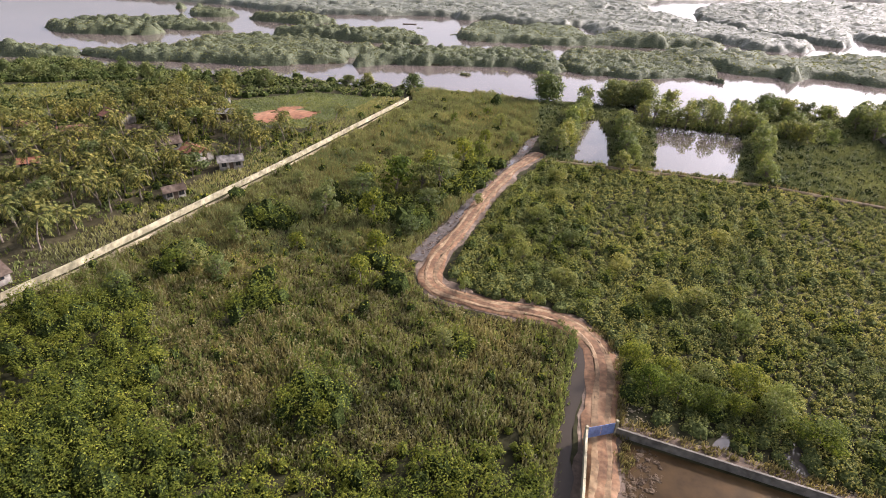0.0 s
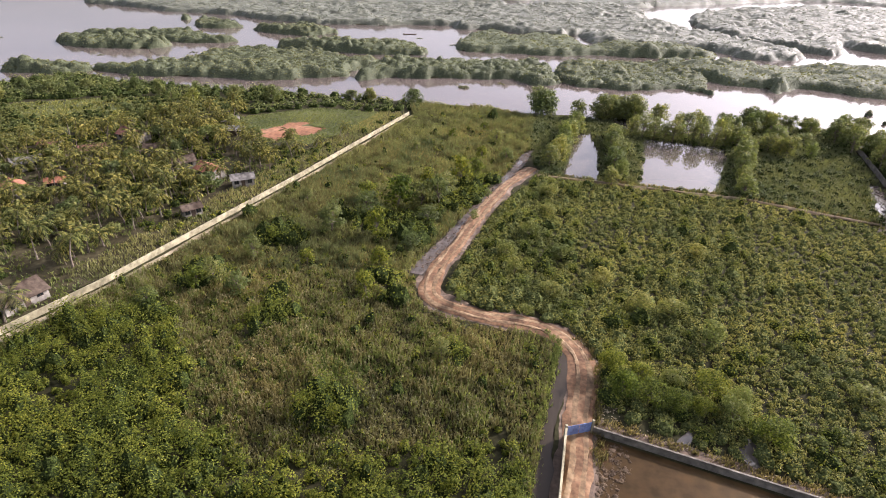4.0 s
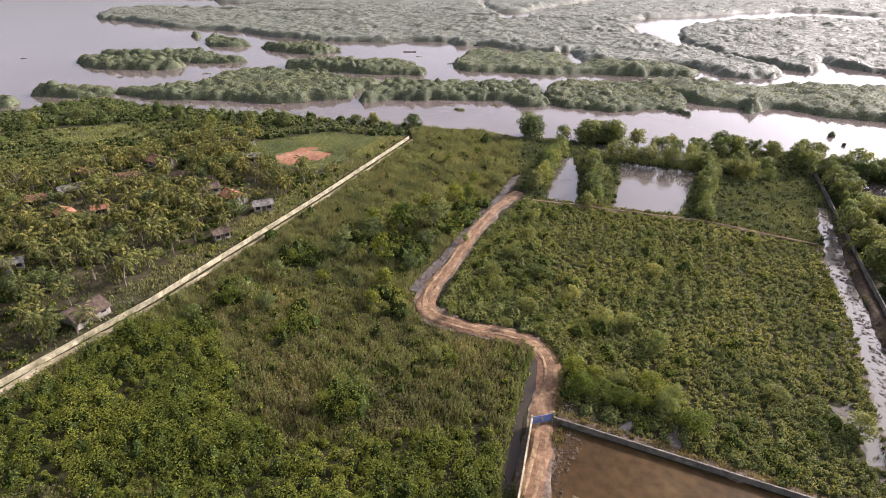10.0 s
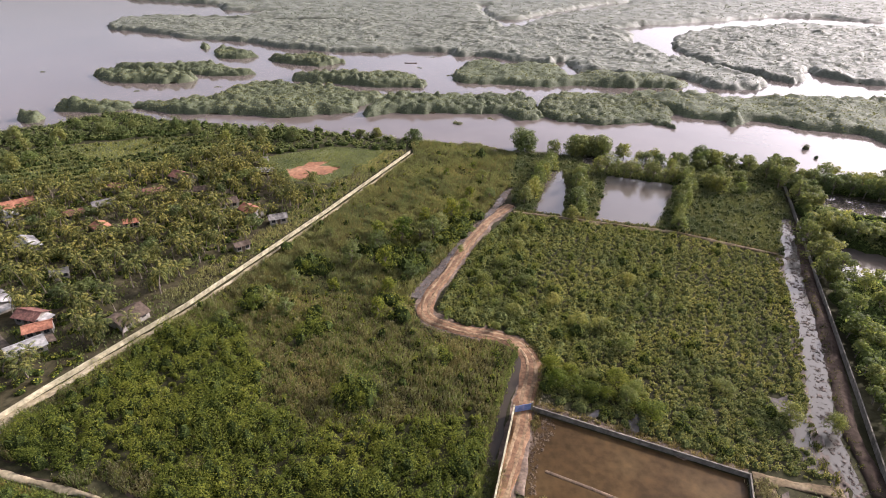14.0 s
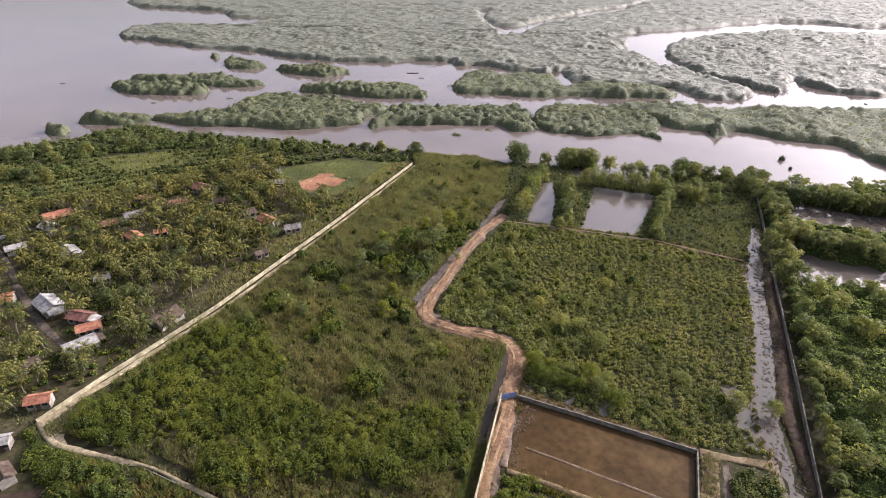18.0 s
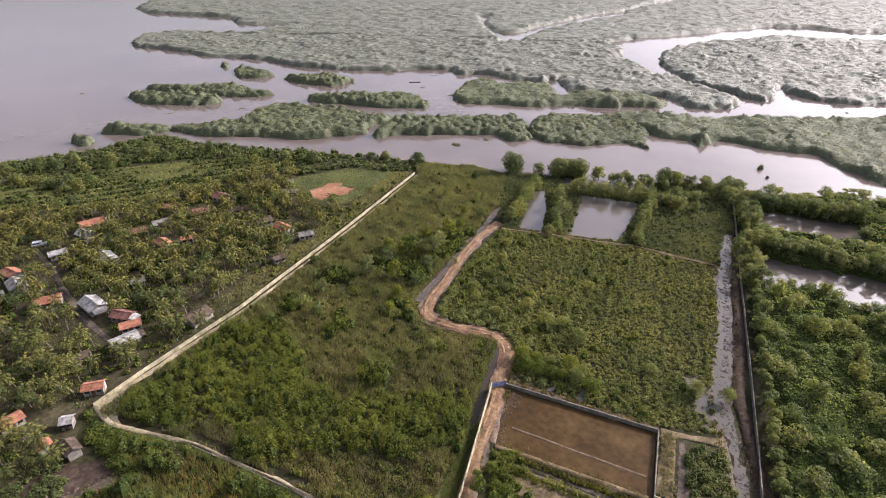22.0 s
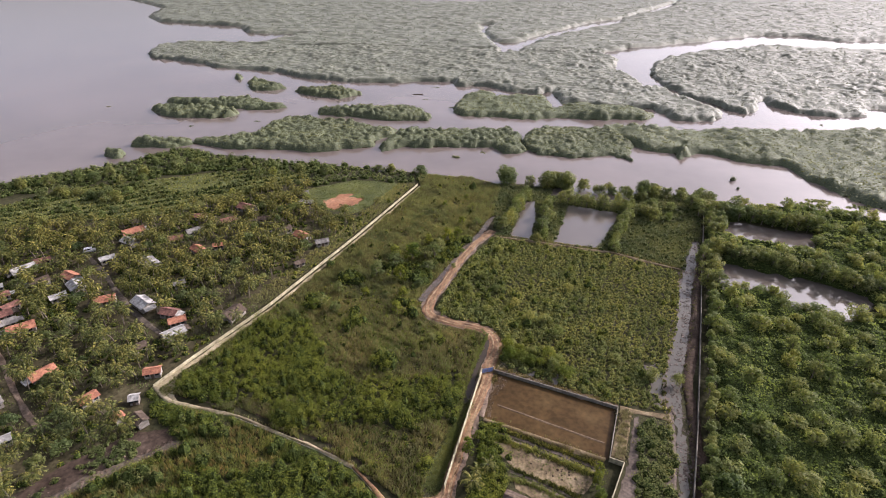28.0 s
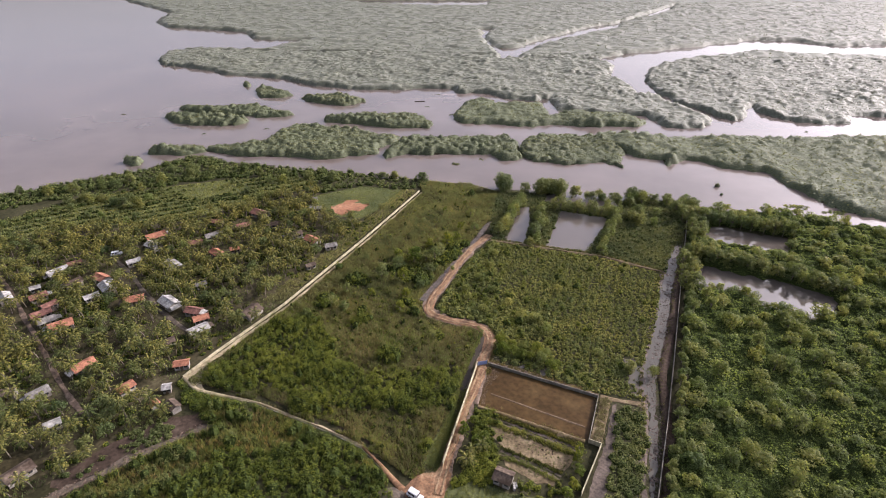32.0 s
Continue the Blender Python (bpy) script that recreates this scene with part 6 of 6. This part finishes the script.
def vehicle(m, label, L=4.4, W=1.75, H=1.75, name="car"):
    """A boxy car: body, cabin, glass, four wheels, lights."""
    v = thing(name, label, "car", m=m)
    body = part("body", boxed(-L / 2, L / 2, -W / 2, W / 2, 0.32, 0.98, bevel=0.12), M_CAR, v)
    cab = part("cabin", boxed(-L * 0.42, L * 0.22, -W / 2 + 0.1, W / 2 - 0.1, 0.985, H, bevel=0.14), M_CAR, v)
    part("windscreen", boxed(L * 0.222, L * 0.235, -W / 2 + 0.25, W / 2 - 0.25, 1.1, H - 0.18, bevel=0.005), M_GLASS, cab)
    part("rear_window", boxed(-L * 0.435, -L * 0.422, -W / 2 + 0.25, W / 2 - 0.25, 1.1, H - 0.18, bevel=0.005), M_GLASS, cab)
    for s in (-1, 1):
        for u in (-0.28, -0.03):
            part("side_window", boxed(L * u - 0.4, L * u + 0.45, *sorted((s * (W / 2 - 0.098), s * (W / 2 - 0.085))), 1.1, H - 0.2, bevel=0.004), M_GLASS, cab)
        part("headlight", boxed(L / 2 + 0.002, L / 2 + 0.03, s * W * 0.34 - 0.16, s * W * 0.34 + 0.16, 0.62, 0.8, bevel=0.01), M_GLASS, body)
        for u in (-0.31, 0.31):
            bm = bmesh.new()
            bmesh.ops.create_cone(bm, cap_ends=True, segments=16, radius1=0.33, radius2=0.33, depth=0.2, matrix=Matrix.Rotation(radians(90), 4, "X"))
            bmesh.ops.translate(bm, vec=(L * u, s * (W / 2 - 0.08), 0.33), verts=bm.verts)
            w = part("wheel", bm, M_RUBBER, v)
            bm = bmesh.new()
            bmesh.ops.create_cone(bm, cap_ends=True, segments=12, radius1=0.19, radius2=0.17, depth=0.03, matrix=Matrix.Rotation(radians(90), 4, "X"))
            bmesh.ops.translate(bm, vec=(L * u, s * (W / 2 + 0.036), 0.33), verts=bm.verts)
            part("rim", bm, M_STEEL, w)
    return v


vehicle(pose(-136.4, 102.6, 0.55, 0, 0, 25), "white off-road car parked on the village lane")
vehicle(pose(-0.9, -7.9, 0.5, 0, 0, -32), "white delivery van parked on red earth at the junction", 4.2, 1.8, 2.1, "van")


def heap(x, y, q, h, mat, label):
    r = np.random.default_rng(int(x * 10) % 97)
    bm = bmesh.new()
    rings = 7
    loops = []
    for k in range(rings):
        f = k / (rings - 1)
        loops.append([bm.verts.new((x + math.cos(a) * q * (1 - f) * r.uniform(0.88, 1.12), y + math.sin(a) * q * 0.8 * (1 - f) * r.uniform(0.88, 1.12),
                                    GROUND - 0.05 + h * math.sin(f * math.pi / 2) * r.uniform(0.92, 1.08))) for a in np.linspace(0, 2 * math.pi, 20, endpoint=False)])
    for A, B in zip(loops, loops[1:]):
        for i in range(20):
            bm.faces.new((A[i], A[(i + 1) % 20], B[(i + 1) % 20], B[i]))
    bmesh.ops.remove_doubles(bm, verts=bm.verts, dist=0.001)
    return tagged(new("sand_heap", bm_mesh("sand_heap", bm, mat)), label, "heap")


heap(-7.2, -9.0, 4.6, 1.6, M_GREY_SOIL, "rounded heap of grey gravel beside the road")

X, Y = rr.uniform(15, 44, 700), rr.uniform(-12, 18, 700)
k = inside([(15, 18), (42, 7), (46, 6), (38, -7), (24, -12), (14, -4), (16, 9)], X, Y)
V, F = blades(X[k], Y[k], 7, rr.uniform(0.2, 0.55, k.sum()), 0.15, rr, 0.05)
stuff("grass_tufts", [(V, F, 0)], [M_GRASS], "sparse green tufts on the sandy yard", "grass")
X, Y = rr.uniform(-92, -60, 420), rr.uniform(-9, 18, 420)
k = inside([(-83.3, 5.5), (-82.1, 10.9), (-73.5, 14.7), (-68.3, 6.9), (-74.9, -0.6)], X, Y) | (inside(CLEARING, X, Y) & (wavy(X, Y, 3.5, 61) > 0.75))
k &= off_line(TRACK, X, Y) > 1.7
q = rr.uniform(0.5, 1.2, k.sum())
stuff("weeds", clumps(X[k], Y[k], np.full(k.sum(), GROUND), q, q, 40, 0.2, rr), [M_TREE, M_INNER], "green weeds growing on the cleared plots", "weeds")

X, Y = rr.uniform(18, 40, 60), rr.uniform(3, 15, 60)
k = inside([(19, 14), (31, 9.4), (39, 4.8), (36.6, 2.6), (29.6, 6), (22, 10.5)], X, Y)
q = np.exp(rr.normal(-1.25, 0.35, k.sum()))
stuff("soil_clods", clumps(X[k], Y[k], np.full(k.sum(), 0.44), q, q * 0.7, 10, 0.1, rr), [M_DARK_SOIL, M_DARK_SOIL], "dark clods of soil lying on the sandy plot", "soil")

# loose stones along the road edge and the pond wall
X = np.concatenate([rr.uniform(20.2, 22.8, 260), rr.uniform(20, 50, 240), rr.uniform(-2.8, 3.4, 80)])
Y = np.concatenate([rr.uniform(42.5, 58, 260), np.zeros(240), rr.normal(-1.2, 0.6, 80)])
Y[260:500] = 42.2 - (X[260:500] - 19.6) * 0.413 + rr.normal(0.3, 0.6, 240)
s = np.exp(rr.normal(-2.5, 0.5, len(X)))
C = np.stack([X, Y, np.full(len(X), 0.5)], 1)
oct_v = np.array([(1, 0, 0), (0, 1, 0), (-1, 0, 0), (0, -1, 0), (0, 0, 0.8), (0, 0, -0.8)])
SV = (C[:, None] + oct_v[None] * s[:, None, None] * rr.uniform(0.6, 1.3, (len(X), 6, 1))).reshape(-1, 3)
tri = np.array([(0, 1, 4), (1, 2, 4), (2, 3, 4), (3, 0, 4), (1, 0, 5), (2, 1, 5), (3, 2, 5), (0, 3, 5)])
SF = (np.arange(len(X))[:, None, None] * 6 + tri[None]).reshape(-1, 3)
tagged(new("rubble", np_mesh("rubble", SV, SF, [M_SAND])), "pale stones and rubble along road and wall", "rubble", kind="stuff")

# plants standing in the lagoon, weed mats and mud clods
for x, y, q, h in ((152.0, 192.8, 1.7, 1.5), (150.0, 181.4, 0.9, 0.8), (6.6, 219, 2.4, 0.7), (-137.4, 308, 1.8, 1.0)):
    n = 4
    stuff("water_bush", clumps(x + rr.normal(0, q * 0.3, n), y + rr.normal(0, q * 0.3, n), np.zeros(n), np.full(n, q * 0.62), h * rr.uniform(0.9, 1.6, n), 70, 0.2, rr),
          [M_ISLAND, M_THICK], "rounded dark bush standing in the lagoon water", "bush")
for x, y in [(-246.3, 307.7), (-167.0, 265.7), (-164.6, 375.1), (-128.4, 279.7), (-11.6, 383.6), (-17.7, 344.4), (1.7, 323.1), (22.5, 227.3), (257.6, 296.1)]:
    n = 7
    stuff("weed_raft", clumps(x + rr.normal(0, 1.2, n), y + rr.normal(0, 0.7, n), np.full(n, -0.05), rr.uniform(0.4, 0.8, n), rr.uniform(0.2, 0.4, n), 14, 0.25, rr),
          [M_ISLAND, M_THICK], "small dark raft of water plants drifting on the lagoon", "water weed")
boat = thing("canoe", "long narrow wooden canoe lying on the lagoon", "boat", m=pose(-25.1, 359.7, 0.02, 0, 0, 6))
bm = bmesh.new()
sect = [(-4.2, 0.05, 0.55), (-3.2, 0.34, 0.42), (-1.5, 0.5, 0.36), (1.5, 0.5, 0.36), (3.2, 0.34, 0.42), (4.2, 0.05, 0.55)]
rows = [[bm.verts.new(v) for v in ((u, -w, h), (u, -w * 0.7, -0.1), (u, w * 0.7, -0.1), (u, w, h), (u, w * 0.82, h - 0.01), (u, w * 0.5, 0.06), (u, -w * 0.5, 0.06), (u, -w * 0.82, h - 0.01))] for u, w, h in sect]
for A, B in zip(rows, rows[1:]):
    for i in range(8):
        bm.faces.new((A[i], B[i], B[(i + 1) % 8], A[(i + 1) % 8]))
bm.faces.new(rows[0][::-1]), bm.faces.new(rows[-1])
part("hull", bm, M_WOOD, boat)
for u in (-1.8, 0.2, 2.0):
    part("bench", boxed(u - 0.13, u + 0.13, -0.38, 0.38, 0.24, 0.28, bevel=0.008), M_WOOD, boat)
for x, y, a, w in ((173.9, 163.9, 9, 4), (183, 168.5, 8, 3), (208.8, 172.5, 9, 3), (200, 162, 8, 3), (216, 166, 9, 4), (188, 157, 5, 2), (168, 161, 6, 3)):
    n = 40
    stuff("weed_mat", clumps(x + rr.normal(0, a * 0.35, n), y + rr.normal(0, w * 0.35, n), np.full(n, -0.05), rr.uniform(0.5, 1.2, n), rr.uniform(0.2, 0.5, n), 16, 0.3, rr),
          [M_TREE_BRIGHT, M_INNER], "floating mat of light green water weed", "water weed")
n = 800
f = rr.uniform(0, 1, n)
P = np.array(CHANNEL, float)
d = np.r_[0, np.cumsum(np.hypot(*np.diff(P, axis=0).T))]
X, Y = np.interp(f * d[-1], d, P[:, 0]) + rr.normal(0.6, 1.1, n), np.interp(f * d[-1], d, P[:, 1]) + rr.normal(0, 0.6, n)
q = np.clip(np.exp(rr.normal(-1.2, 0.5, n)), 0.12, 0.9)
stuff("mud_clods", clumps(X, Y, np.full(n, 0.38), q, q * 0.45, 8, 0.12, rr), [M_MUD, M_MUD], "dark clods of mud and weed in the channel", "mud")
n = 420
P = np.array(TRACK, float)
d = np.r_[0, np.cumsum(np.hypot(*np.diff(P, axis=0).T))]
f = rr.uniform(0, d[-1], n)
X, Y = np.interp(f, d, P[:, 0]) + rr.normal(0, 0.9, n), np.interp(f, d, P[:, 1]) + rr.normal(0, 0.9, n)
q = np.clip(np.exp(rr.normal(-1.5, 0.45, n)), 0.1, 0.5)
stuff("soil_clods", clumps(X, Y, np.full(n, 0.48), q, q * 0.6, 8, 0.1, rr), [M_SHOULDER, M_SHOULDER], "brown clods of soil along the earth track", "soil")
n = 260
P = np.array(DITCH_B, float)
d = np.r_[0, np.cumsum(np.hypot(*np.diff(P, axis=0).T))]
f = rr.uniform(0, d[-1], n)
X, Y = np.interp(f, d, P[:, 0]) + rr.normal(0, 0.8, n), np.interp(f, d, P[:, 1]) + rr.normal(0, 0.4, n)
q = np.clip(np.exp(rr.normal(-1.5, 0.45, n)), 0.1, 0.5)
stuff("mud_clods", clumps(X, Y, np.full(n, 0.46), q, q * 0.5, 8, 0.1, rr), [M_SHOULDER, M_SHOULDER], "brown clods of mud beside the red road", "mud")
